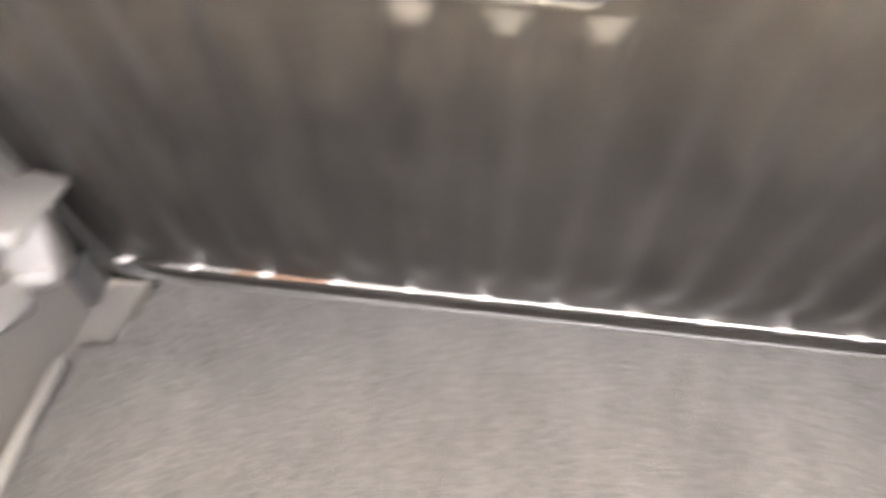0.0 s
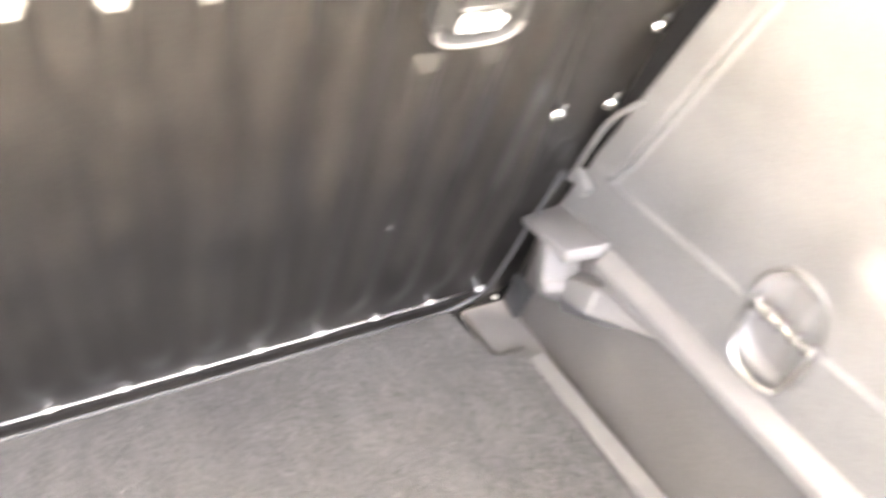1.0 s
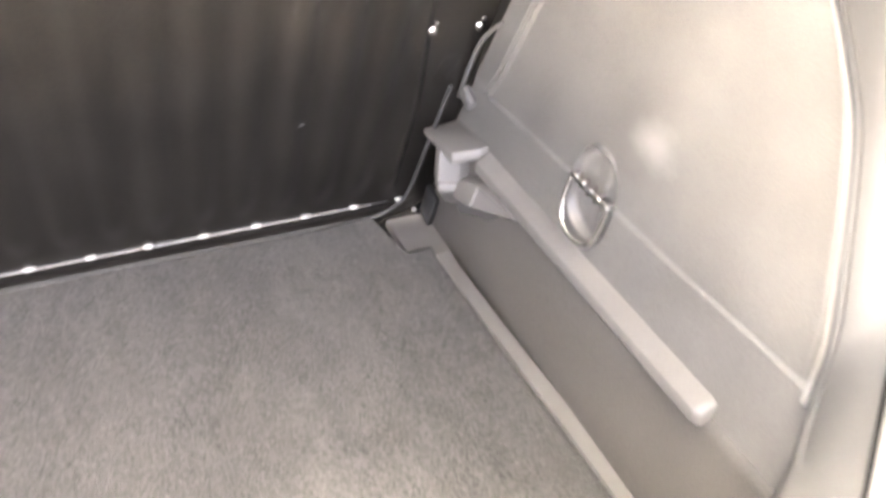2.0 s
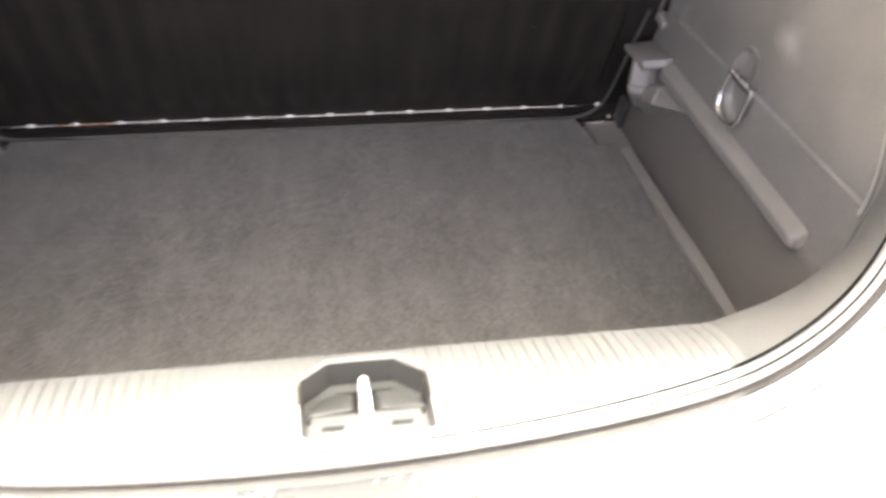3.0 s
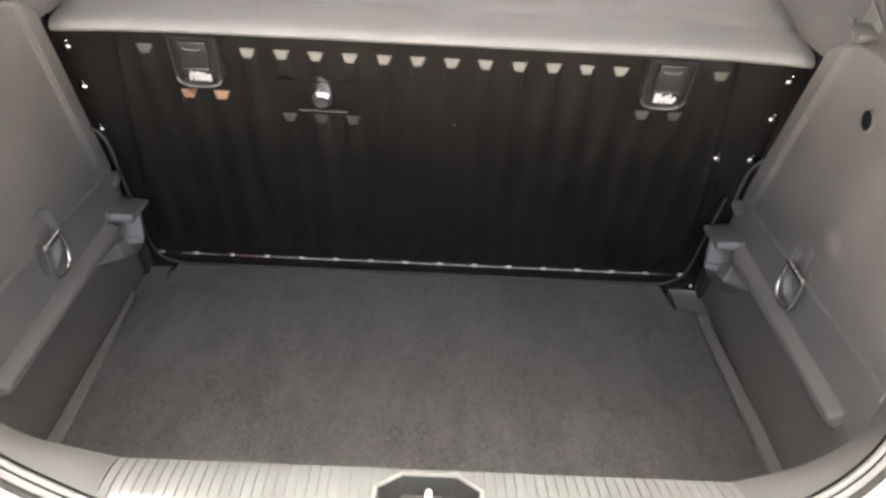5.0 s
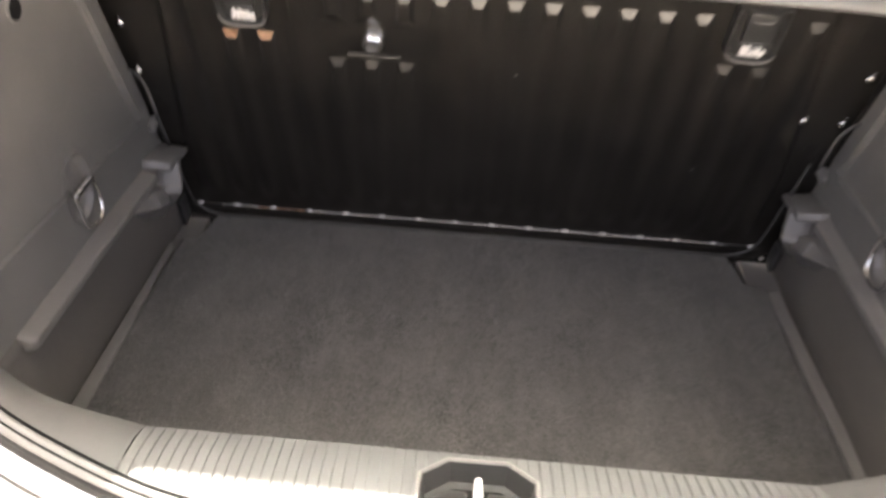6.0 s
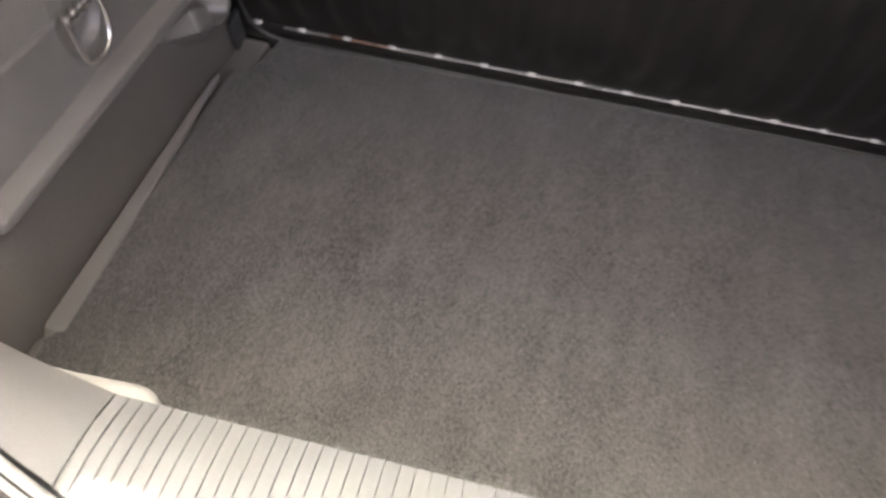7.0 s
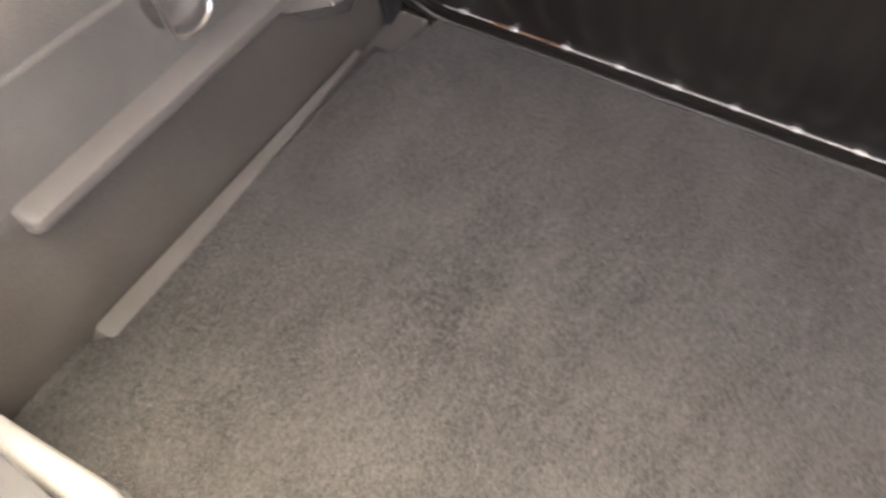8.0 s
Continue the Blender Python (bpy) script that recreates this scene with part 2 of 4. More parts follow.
def sill_point(u, v):
    """The sill plate between the corner trims: u -1 to 1 across, v 0 at its inner edge, 1 at the seal."""
    x = 0.013 + 0.0015 * v + u * 0.314 * (1 - 0.027 * v)
    yi, yo = -0.652, -0.763 + 0.33 * x * x - 0.017 * max(0.0, -x)
    z = 0.2105 + 0.0245 * v + 0.008 * (x / 0.318) ** 2 * v + 0.005 * math.sin(math.pi * v)
    return Vector((XC + x, yi + (yo - yi) * v, z))


REAR = [(0, -0.64, -0.02), (0, -0.625, 0.12), (0, -0.604, 0.215), (0, -0.578, 0.262), (0, -0.566, 0.322), (0, -0.528, 0.42), (0, -0.502, 0.464),
        (0, -0.45, 0.52), (0, -0.395, 0.555), (0, -0.31, 0.61)]


def cup_half(z):
    """Half the width of a lashing ring's cup, which narrows to an arch at the top."""
    return 0.036 * (1 - 0.24 * max(0.0, min(1.2, (z - 0.2475) / 0.0465)))


def cup_reach(y, z):
    """0 in the middle of a lashing ring's cup, 1 at its rim."""
    return abs((y + 0.314) / cup_half(z)) ** 2.6 + abs((z - 0.2475) / 0.0465) ** 2.6


def cup_depth(y, z):
    """The scoop behind a lashing ring: steep at its far side, running out towards the hatch."""
    return 0.0100 * smooth(1.0, 0.60, cup_reach(y, z)) * max(0.0, min(1.0, (y + 0.353) / 0.045))


CUP_X = 0.5062                               # the side trim is flat round the cups


def side_wall(name, s, side_word):
    """Moulded side trim: a recessed upper panel above a crease, and a lower part coloured darker for the shade below
    the rail.
    """
    rear = spline(REAR, 200)
    rz, ry = [p.z for p in rear], [p.y for p in rear]

    def rows_for(zs, us, dx):
        rows = []
        for z in zs:
            yf = -0.074 - 0.449 * (z - 0.217) if z > 0.15 else -0.044 + 0.1 * (0.15 - z)
            yr = float(np.interp(z, rz, ry)) + 0.0075 * smooth(0.25, 0.28, z)
            row = []
            for u in us:
                y = yf + (yr - yf) * u
                seam = 0.240 - 0.058 * (y + 0.152)
                front = yf - y + 0.25 * max(0, 0.27 - z) - 0.036
                gap = 0.012 - math.hypot(max(0.0, 0.012 - front), max(0.0, 0.012 - (z - seam)))
                inside = smooth(-0.001, 0.0042, gap) * (0.75 + 0.25 * smooth(0.0, 0.04, front))
                x = 0.503 + 0.0065 * inside + 0.0025 * smooth(seam + 0.02, seam, z) * (1 - inside) + dx * smooth(0.178, 0.160, z) * smooth(-0.02, 0.06, z) + (0.003 * smooth(0.168, 0.180, z) if dx else 0) + 0.0015 * noise.noise((y * 5, z * 5, s)) + 0.003 * smooth(0.986, 1.0, u) * smooth(0.25, 0.27, z)
                x += (CUP_X - x) * smooth(1.2, 0.95, cup_reach(y, z)) * smooth(-0.348, -0.318, y) + cup_depth(y, z) + 0.020 * smooth(-0.002, 0.009, z - 0.556 + (y + 0.30) ** 2 * (3.6 if y > -0.30 else 0.8))
                x += 0.0032 * math.exp(-((yf - y + 0.25 * max(0, 0.27 - z) - 0.0325) / 0.0022) ** 2) * smooth(seam, seam + 0.01, z)
                row.append((XC + s * x, y, z))
            rows.append(row)
        return rows

    us = np.concatenate([np.linspace(0, 0.16, 50)[:-1], np.linspace(0.16, 0.34, 20)[:-1], np.linspace(0.34, 0.66, 110)[:-1], np.linspace(0.66, 0.96, 24)[:-1], np.linspace(0.96, 1, 12)])
    zs = np.concatenate([np.linspace(0.160, 0.205, 8)[:-1], np.linspace(0.205, 0.300, 100)[:-1], np.linspace(0.300, 0.50, 30)[:-1], np.linspace(0.50, 0.60, 60)])
    ob = structure(name, grid(rows_for(zs, us, 0.0)), PLASTIC, f"grey grained plastic boot side trim, {side_word}", "wall", thick=0.006, edge=50)
    face_inwards(ob.data, s)
    low = np.linspace(-0.005, 0.182, 36)
    # lower sheet takes a darker plastic to carry the rail's shade
    lining = part("lower_trim", grid(rows_for(low, us[::2], -0.0055)), SHADED_TRIM, ob, "lower side trim coloured darker for the shade below the rail", thick=0.006)
    face_inwards(lining.data, s)
    return ob


side_wall("wall_left", -1, "with a round hole near the top")
wall_r = side_wall("wall_right", 1, "with a round hole and a pale scuff")
scuffed = PLASTIC.copy()
scuffed.name = "scuffed_plastic"
sn, sl = scuffed.node_tree.nodes, scuffed.node_tree.links
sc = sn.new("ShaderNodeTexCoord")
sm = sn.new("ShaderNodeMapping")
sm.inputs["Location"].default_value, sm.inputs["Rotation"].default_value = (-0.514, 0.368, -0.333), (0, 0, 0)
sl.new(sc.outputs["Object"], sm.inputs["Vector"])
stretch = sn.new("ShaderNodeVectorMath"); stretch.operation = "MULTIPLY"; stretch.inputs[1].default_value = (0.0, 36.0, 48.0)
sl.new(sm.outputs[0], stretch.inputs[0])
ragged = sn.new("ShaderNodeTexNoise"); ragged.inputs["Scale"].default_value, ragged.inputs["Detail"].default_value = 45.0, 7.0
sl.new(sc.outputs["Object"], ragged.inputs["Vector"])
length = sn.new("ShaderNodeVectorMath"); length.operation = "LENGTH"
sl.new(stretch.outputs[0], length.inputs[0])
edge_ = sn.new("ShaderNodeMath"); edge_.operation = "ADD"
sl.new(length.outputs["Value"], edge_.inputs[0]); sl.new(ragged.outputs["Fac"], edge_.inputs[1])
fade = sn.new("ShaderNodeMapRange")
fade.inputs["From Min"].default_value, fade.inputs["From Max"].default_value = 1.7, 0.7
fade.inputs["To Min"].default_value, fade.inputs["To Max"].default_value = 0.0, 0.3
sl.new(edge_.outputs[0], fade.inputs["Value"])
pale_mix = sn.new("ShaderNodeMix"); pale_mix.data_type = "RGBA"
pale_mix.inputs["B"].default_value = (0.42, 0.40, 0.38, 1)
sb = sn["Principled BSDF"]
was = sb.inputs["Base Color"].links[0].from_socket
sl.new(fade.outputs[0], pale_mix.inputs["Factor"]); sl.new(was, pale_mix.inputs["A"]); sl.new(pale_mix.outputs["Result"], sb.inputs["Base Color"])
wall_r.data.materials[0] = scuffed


def wall_rail(s):
    """Raised rail along the side trim, with a slanted end, running into a moulded seat bracket."""
    ob = thing("side_rail", (XC + s * 0.50, -0.32, 0.19), "grey plastic rail moulded along the boot side trim", "trim", "side rails")
    rx, rz, slope = (0.502, 0.177, 0.019) if s > 0 else (0.4975, 0.1655, 0.004)
    path = [(XC + s * rx, y, rz - slope * (y + 0.51)) for y in np.linspace(-0.512 if s > 0 else -0.506, -0.139, 30)]
    sec = [(-0.0125, 0.0005), (-0.0120, 0.0030), (-0.0103, 0.0048), (0.001, 0.0130), (0.010, 0.0150), (0.010, -0.012), (-0.006, -0.0115), (-0.0108, -0.0100), (-0.0122, -0.0070)]
    if s < 0:
        sec[2:5] = [(-0.0103, 0.0042), (0.006, 0.0092), (0.010, 0.0098)]
        sec = [(-a, b) for a, b in sec]
    part("rail", sweep(path, sec), MOULD, ob, edge=25)
    cap = [Vector((XC + s * rx, path[0][1] - d, path[0][2])) for d in (0.0, 0.003, 0.0065, 0.008)]
    rows = []
    for k, p in enumerate(cap):
        q = (1.0, 0.96, 0.86, 0.72)[k]
        rows.append([p + Vector((s * (0.010 - (0.010 - a * s) * q), 0, b * (0.4 + 0.6 * q) - 0.004 * (1 - q))) for a, b in sec])
    bm = grid(rows, closed=True)
    bm.verts.ensure_lookup_table()
    bm.faces.new([bm.verts[len(bm.verts) - len(sec) + i] for i in range(len(sec))])
    part("end_cap", bm, MOULD, ob, "slanted rounded end of the rail", edge=40)
    return ob


def floor_strip(s):
    """Low bevelled strip at the foot of the side trim, with a foot plate at the seat."""
    ob = thing("floor_strip", (XC + s * 0.487, -0.30, 0), "grey plastic strip along the carpet's edge", "trim", "floor strips")
    path = [(XC + s * (0.492 - 0.004 * (y + 0.5) + 0.0025 * (s + 1) * smooth(-0.22, -0.5, y) - 0.003 * (1 + s) * smooth(-0.36, -0.10, y)), y, 0.004) for y in [-0.522, -0.5205, -0.518, -0.514, -0.509] + list(np.linspace(-0.502, -0.10, 23))]
    sec = [(-0.009, -0.010), (-0.009, 0.004), (-0.007, 0.008), (0.003, 0.011), (0.009, 0.0115), (0.009, -0.010)]
    if s < 0:
        sec = [(-a if a > 0 else -a - 0.003, b) for a, b in sec]
    bm = sweep(path, sec)
    if s < 0:                                # the strip thins out towards the seat, along the lining
        for v in bm.verts:
            wall_x = XC - 0.5005
            v.co.x = wall_x + (v.co.x - wall_x) * (1.55 - 1.20 * max(0.0, min(1.0, (v.co.y + 0.52) / 0.42)))
    for v in bm.verts:                       # rounded tip towards the hatch
        t = smooth(-0.507, -0.522, v.co.y)
        v.co.x += (XC + s * 0.4985 - v.co.x) * 0.45 * t * t
        v.co.z -= max(0.0, v.co.z) * 0.75 * t * t
    part("strip", bm, STRIP, ob, edge=25)
    tip = [(XC + s * 0.499, -0.5185, -0.002), (XC + s * 0.4965, -0.552, -0.001), (XC + s * 0.4985, -0.572, -0.001)]
    part("tail", sweep(spline(tip, 12), [(-0.003, -0.006), (-0.003, 0.003), (0.003, 0.006), (0.003, -0.006)]), STRIP, ob, "thin tail of the strip")
    out = [(-0.020, -0.030), (-0.006, -0.034), (0.026, -0.034), (0.028, 0.035), (0.028, 0.072), (-0.028, 0.072), (-0.028, 0.010)]
    if s < 0:
        out = [(-0.016, -0.014), (-0.010, -0.028), (0.002, -0.033), (0.026, -0.027), (0.028, 0.072), (-0.012, 0.072)]
    out = [(a * s, b) for a, b in out]
    part("foot_plate", prism(out if s > 0 else out[::-1], 0.0155, (XC + s * 0.479, -0.072, -0.0150), (1, 0, 0), (0, 1, 0), 0.003), STRIP, ob, "smooth plate at the strip's foot")
    return ob


for s in (-1, 1):                            # black boards added behind the trims to block stray light
    structure("wall_inner", box((0.02, 0.75, 0.75), (XC + s * 0.548, -0.20, 0.28), bevel=0.004), BLACK, "black board added behind the side trim against stray light", "wall")
for s in (-1, 1):
    wall_rail(s)
    floor_strip(s)

# ---- seat back: ribbed black steel panel leaning over the boot ----
LEAN = radians(19)
UP_P, OUT_P = Vector((0, -math.sin(LEAN), math.cos(LEAN))), Vector((0, -math.cos(LEAN), -math.sin(LEAN)))


def on_panel(x, z, d=0.0):
    """A point of the seat panel at width x and height z, d proud of it."""
    return Vector((x, -0.002, 0.02)) + UP_P * ((z - 0.02) / math.cos(LEAN)) + OUT_P * d


def seat_back():
    ob = thing("rear_seat", (XC, 0.03, 0.0), "black painted ribbed steel back of the rear seat", "seat")
    pitch, rr, half = 0.0466, 0.0232, 0.516
    def rib_height(x, z):
        """Pressed ribs, each cut off at the top by a small slanted face."""
        k = round((x - 0.0085) / pitch + 9.5)
        if not 0 <= k < 20:
            return 0.0
        rx = 0.0085 + pitch * (k - 9.5)
        q = math.hypot(x - rx, 0.45 * max(0.0, 0.100 - z)) / rr
        d = 0.0052 * (0.5 + 0.5 * math.cos(math.pi * q)) if q < 1 else 0.0
        slope = 0.0052 / 0.0125
        end = 0.402 if 0.27 < abs(rx - 0.004) < 0.37 else 0.474
        stop = 0.367 if -0.21 < rx < -0.09 and z < 0.39 else end
        d += (0.0052 * (1 - smooth(0.0062, 0.0130, abs(x - rx))) - d) * smooth(stop - 0.060, stop - 0.016, z)
        cut = min(d, max(0.0, (end - z) * slope))
        if -0.21 < rx < -0.09 and z > 0.34:  # interrupted below the key button
            cut = min(d, max(0.0, (0.367 - z) * slope, min((0.474 - z) * slope, (z - 0.425) * slope)))
        return cut

    beads = [0.0625 * (k - 7.5) + 0.002 for k in range(16)]
    xs = np.linspace(-half, half, 471)
    rows = []
    fr = np.concatenate([np.linspace(0, 0.085, 64)[:-1], np.linspace(0.085, 0.64, 30)[:-1], np.linspace(0.64, 1.0, 136)])
    for v in fr:
        row = []
        for x in xs:
            edge = max(0.0, abs(x) - (half - 0.05))
            low = 0.004 + 0.05 - math.sqrt(max(0, 0.05 ** 2 - edge ** 2))
            z = low + (0.498 - low) * v
            h = z - low + 0.004
            d = rib_height(x, z)
            fade_x = smooth(half - 0.018, half - 0.045, abs(x))
            d += fade_x * (0.0028 * (1 - smooth(0.0380, 0.0400, h)) + 0.0036 * (1 - smooth(0.0118, 0.0140, h)))
            rim_x = 0.455 - 0.12 * max(0.0, z - 0.20)
            d = d * (1 - 0.8 * smooth(rim_x - 0.006, rim_x + 0.008, abs(x))) - 0.0045 * smooth(rim_x - 0.003, rim_x + 0.007, abs(x)) * smooth(0.06, 0.12, z)
            d -= 0.0025 * math.exp(-((math.hypot(abs(x) - 0.482, z - 0.254) - 0.011) / 0.0035) ** 2)
            d -= fade_x * 0.0020 * math.exp(-((h - 0.024) / 0.006) ** 2)
            row.append(on_panel(XC - 0.008 + x, z, d))
        rows.append(row)
    part("panel", grid(rows), PAINT, ob, edge=60)
    back = [[on_panel(XC - 0.008 + x, z, -0.016) for x in (-0.516, 0.516)] for z in (0.02, 0.498)]
    # steel strip and beads put the black crest's highlight into the material
    line = [on_panel(XC - 0.008 + x, 0.0390, 0.0022) for x in np.linspace(-0.43, 0.43, 60)]
    part("crest_highlight", sweep(line, ring_of(0.0010, 8), [OUT_P] * 60), STEEL, ob, "steel strip for the highlight along the crest")
    for b in beads:
        c = on_panel(XC - 0.008 + b, 0.0398, 0.0016)
        bm = bmesh.new()
        bmesh.ops.create_uvsphere(bm, u_segments=14, v_segments=8, radius=1)
        bmesh.ops.transform(bm, verts=bm.verts, matrix=Matrix.Translation(c) @ Matrix((Vector((0.0070, 0, 0)), UP_P * 0.0031, OUT_P * 0.0036)).transposed().to_4x4())
        part("crest_bead", bm, STEEL, ob, "bead on the crest, in steel for its glint")
    # a warm reflection on the crest, painted as an orange strip
    line = [on_panel(XC - 0.008 + x, 0.0390, 0.0024) for x in np.linspace(-0.366, -0.278, 12)]
    part("orange_streak", sweep(line, ring_of(0.0013, 8), [OUT_P] * 12), ORANGE_REFLECTION, ob, "orange reflection coloured along the crest")
    for k in (2, 3):                         # two rib ends under the latch carry the painted orange reflection
        x = XC - 0.008 + 0.0085 + pitch * (k - 9.5)
        tip = [[on_panel(x + w * q, z, d + 0.0005) for q in (-1, -0.5, 0.5, 1)] for z, d, w in ((0.3905, 0.0049, 0.0066), (0.3960, 0.0026, 0.0088), (0.4015, 0.0003, 0.0112))]
        part("orange_end", grid(tip), ORANGE_REFLECTION, ob, "slanted rib end with a painted orange reflection")
    for s in (-1, 1):                        # rolled edge rounding the panel's lower corners
        edge_line = [(0.0, 0.0135), (0.20, 0.0135), (0.40, 0.0135), (0.437, 0.0150), (0.462, 0.0260), (0.476, 0.0480), (0.480, 0.080), (0.483, 0.16), (0.486, 0.24)]
        pts = spline([on_panel(XC - 0.008 + s * a, b, 0.0050) for a, b in edge_line], 60)
        part("rolled_edge", sweep(pts, ring_of(0.0026, 8), [OUT_P] * 60), EDGE_GREY, ob, "lighter grey rolled edge of the panel")
    for s in (-1, 1):
        c = on_panel(XC - 0.008 + s * 0.497, 0.012, 0.004)
        bm = bmesh.new()
        bmesh.ops.create_uvsphere(bm, u_segments=12, v_segments=8, radius=1)
        bmesh.ops.transform(bm, verts=bm.verts, matrix=Matrix.Translation(c) @ Matrix((Vector((0.0032, 0, 0)), UP_P * 0.0032, OUT_P * 0.003)).transposed().to_4x4())
        part("hinge_bolt", bm, STEEL, ob, "small bright hinge bolt")
    part("back_plate", grid(back), BLACK, ob, thick=0.004)
    return ob


SEAT = seat_back()

# ---- parcel shelf over the seat ----
shelf = thing("parcel_shelf", (XC, 0.1, 0.50), "grey felt-covered rear shelf with a stepped edge", "shelf")
lip_prof = [(-0.150, 0.497), (-0.184, 0.499), (-0.191, 0.504), (-0.191, 0.509), (-0.184, 0.516), (-0.165, 0.520), (-0.120, 0.527), (-0.114, 0.526)]
prof = [(-0.1145, 0.5245), (-0.112, 0.5255), (-0.104, 0.531), (-0.076, 0.537), (-0.074, 0.5355), (-0.072, 0.5378), (-0.02, 0.548), (0.25, 0.61), (0.60, 0.66)]
for name, outline in (("front_edge", lip_prof), ("board", prof)):
    rows = [[(XC + x, y, z - 0.006 * (abs(x) / 0.5) ** 6) for y, z in outline] for x in np.linspace(-0.503, 0.503, 41)]
    part(name, grid(rows), FELT, shelf, thick=0.006, edge=50)

for s in (-1, 1):                            # trims above the shelf's ends
    outline = [(-0.300, 0.50), (-0.325, 0.63), (-0.39, 0.94), (0.25, 0.94), (0.25, 0.50)]
    structure("pillar_trim", prism(outline if s < 0 else outline[::-1], 0.012 if s > 0 else -0.012, (XC + s * 0.5290, 0, 0), (0, 1, 0), (0, 0, 1)), TRIM, "grey plastic pillar trim above the parcel shelf", "trim", smooth=False)

# ---- sill ----
sill = thing("sill_plate", (XC, -0.70, 0.0), "grey ribbed plastic loading sill cover", "sill")
xs = []
for k in range(61):
    x0, w = -1 + 2 * k / 61, 2 / 61
    xs += [(x0, 1), (x0 + 0.0022, 1), (x0 + 0.0030, 0), (x0 + w - 0.0008, 0)]
xs.append((1, 1))
vs = [-0.35, -0.12, -0.04, 0.0, 0.03, 0.08, 0.16, 0.22, 0.30, 0.4, 0.6, 0.78, 0.84, 1.0]
bm = bmesh.new()
vv = []
for v in vs:
    row = []
    for x, g in xs:
        p = sill_point(x, max(0, v))
        if v < 0:
            p.z -= -v * 0.5
            p.y += 0.004
        p.z -= 0.0016 * g * (0.02 < v < 0.99)
        row.append(bm.verts.new(p))
    vv.append(row)
for i, (a, b) in enumerate(zip(vv, vv[1:])):
    for j in range(len(xs) - 1):
        bm.faces.new((a[j], a[j + 1], b[j + 1], b[j]))
LOCK_AT = Vector((XC + 0.0145, -0.7055, 0.2258))
LOCK_RIM = [(-0.029, 0.041), (0.029, 0.041), (0.054, 0.018), (0.053, -0.046), (0.049, -0.0505), (-0.049, -0.0505), (-0.053, -0.046), (-0.054, 0.018)]
hole = [Vector((LOCK_AT.x + 0.98 * a, LOCK_AT.y + (0.95 if b > 0 else 0.985) * b, 0)) for a, b in LOCK_RIM]
cuts = []
for p, q in zip(hole, hole[1:] + hole[:1]):
    out_n = (q - p).cross(Vector((0, 0, 1))) * -1
    cuts.append((p, out_n.normalized()))
    near = [f for f in bm.faces if abs(f.calc_center_median().x - LOCK_AT.x) < 0.075]
    geom = near + list({e for f in near for e in f.edges}) + list({v for f in near for v in f.verts})
    bmesh.ops.bisect_plane(bm, geom=geom, plane_co=p, plane_no=out_n, dist=1e-6)
inside = [f for f in bm.faces if all((f.calc_center_median() - p).dot(Vector((n.x, n.y, 0))) < 0 for p, n in cuts)]
bmesh.ops.delete(bm, geom=inside, context="FACES")
part("ribbed_cover", bm, TRIM, sill, edge=30)
for s in (-1, 1):                            # pale skirts under the inner edge, by the corners
    path = [Vector((XC + s * x, -0.637, 0.1725 + 0.004 * smooth(0.36, 0.30, x) - 0.015 * smooth(0.306, 0.287, x) ** 2)) + Vector((0, -0.009 * smooth(0.302, 0.286, x) ** 2, 0)) for x in np.linspace(0.44, 0.286, 44)]
    part("skirt", sweep(path, [(-0.010, -0.014), (-0.010, 0.002), (-0.008, 0.006), (-0.003, 0.008), (0.006, 0.008), (0.010, 0.004), (0.010, -0.014)]), SKIRT, sill, "pale smooth plastic skirt", edge=50)


# outer edge of the trims, where the seal runs
left = half_curve(OUTER, -1, first=0.021)[::-1]
mid = [sill_point(x, 1.0) for x in np.linspace(-0.96, 0.96, 40)]
line = left + mid + half_curve(OUTER, 1, first=0.008)
for _ in range(14):                          # ease the curve over the seams
    line = [line[0]] + [(a + 2 * b + c) / 4 for a, b, c in zip(line, line[1:], line[2:])] + [line[-1]]


def corner_trim(s):
    ob = thing("corner_trim", (XC + s * 0.45, -0.65, 0.23), "grey plastic trim rounding the hatch opening's corner", "trim", "corner trims")
    a, b = half_curve(INNER, s, first=s * 0.009 if s > 0 else 0.017), line[100:] if s > 0 else line[59::-1]
    seam = half_curve(OUTER, s, first=0.008 if s > 0 else 0.021)
    b = [q.lerp(p, smooth(0, 9, i)) for i, (p, q) in enumerate(zip(b, seam))]
    rows = []
    for v in (-0.12, -0.04, 0.0, 0.03, 0.095, 0.115, 0.125, 0.145, 0.25, 0.4, 0.6, 0.85, 1.0):
        row = []
        for i, (p, q) in enumerate(zip(a, b)):
            m = p.lerp(q, max(0, v))
            m += 0.005 * math.sin(math.pi * max(0, v)) * Vector((-0.8 * s * smooth(10, 26, i), -0.3 * smooth(0, 12, i), 1 - 0.8 * smooth(10, 26, i)))
            if v in (0.115, 0.125):
                m += 0.0022 * smooth(12, 20, i) * Vector((s, 0, 0))
            if v < 0:
                m += Vector((s * 0.2 * smooth(10, 24, i) * -v, 0, 0.5 * v * (1 - smooth(10, 24, i))))
            row.append(m)
        rows.append(row)
    part("trim_panel", grid(rows), CORNER, ob, edge=40)
    # added tubes: dark for the gap's shade, lighter for the edge's bright line
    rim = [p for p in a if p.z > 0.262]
    part("gap_shade", sweep([p + Vector((-s * 0.0006, 0.0005, 0)) for p in rim], ring_of(0.0012, 8), [(1, 0, 0)] * len(rim)), DARK, ob, "thin dark tube for the shaded gap at the side trim")
    part("bright_edge", sweep([p + Vector((s * 0.0004, 0.0046, 0)) for p in rim], ring_of(0.0019, 8), [(1, 0, 0)] * len(rim)), MOULD, ob, "lighter tube for the bright line along the side trim")
    return ob


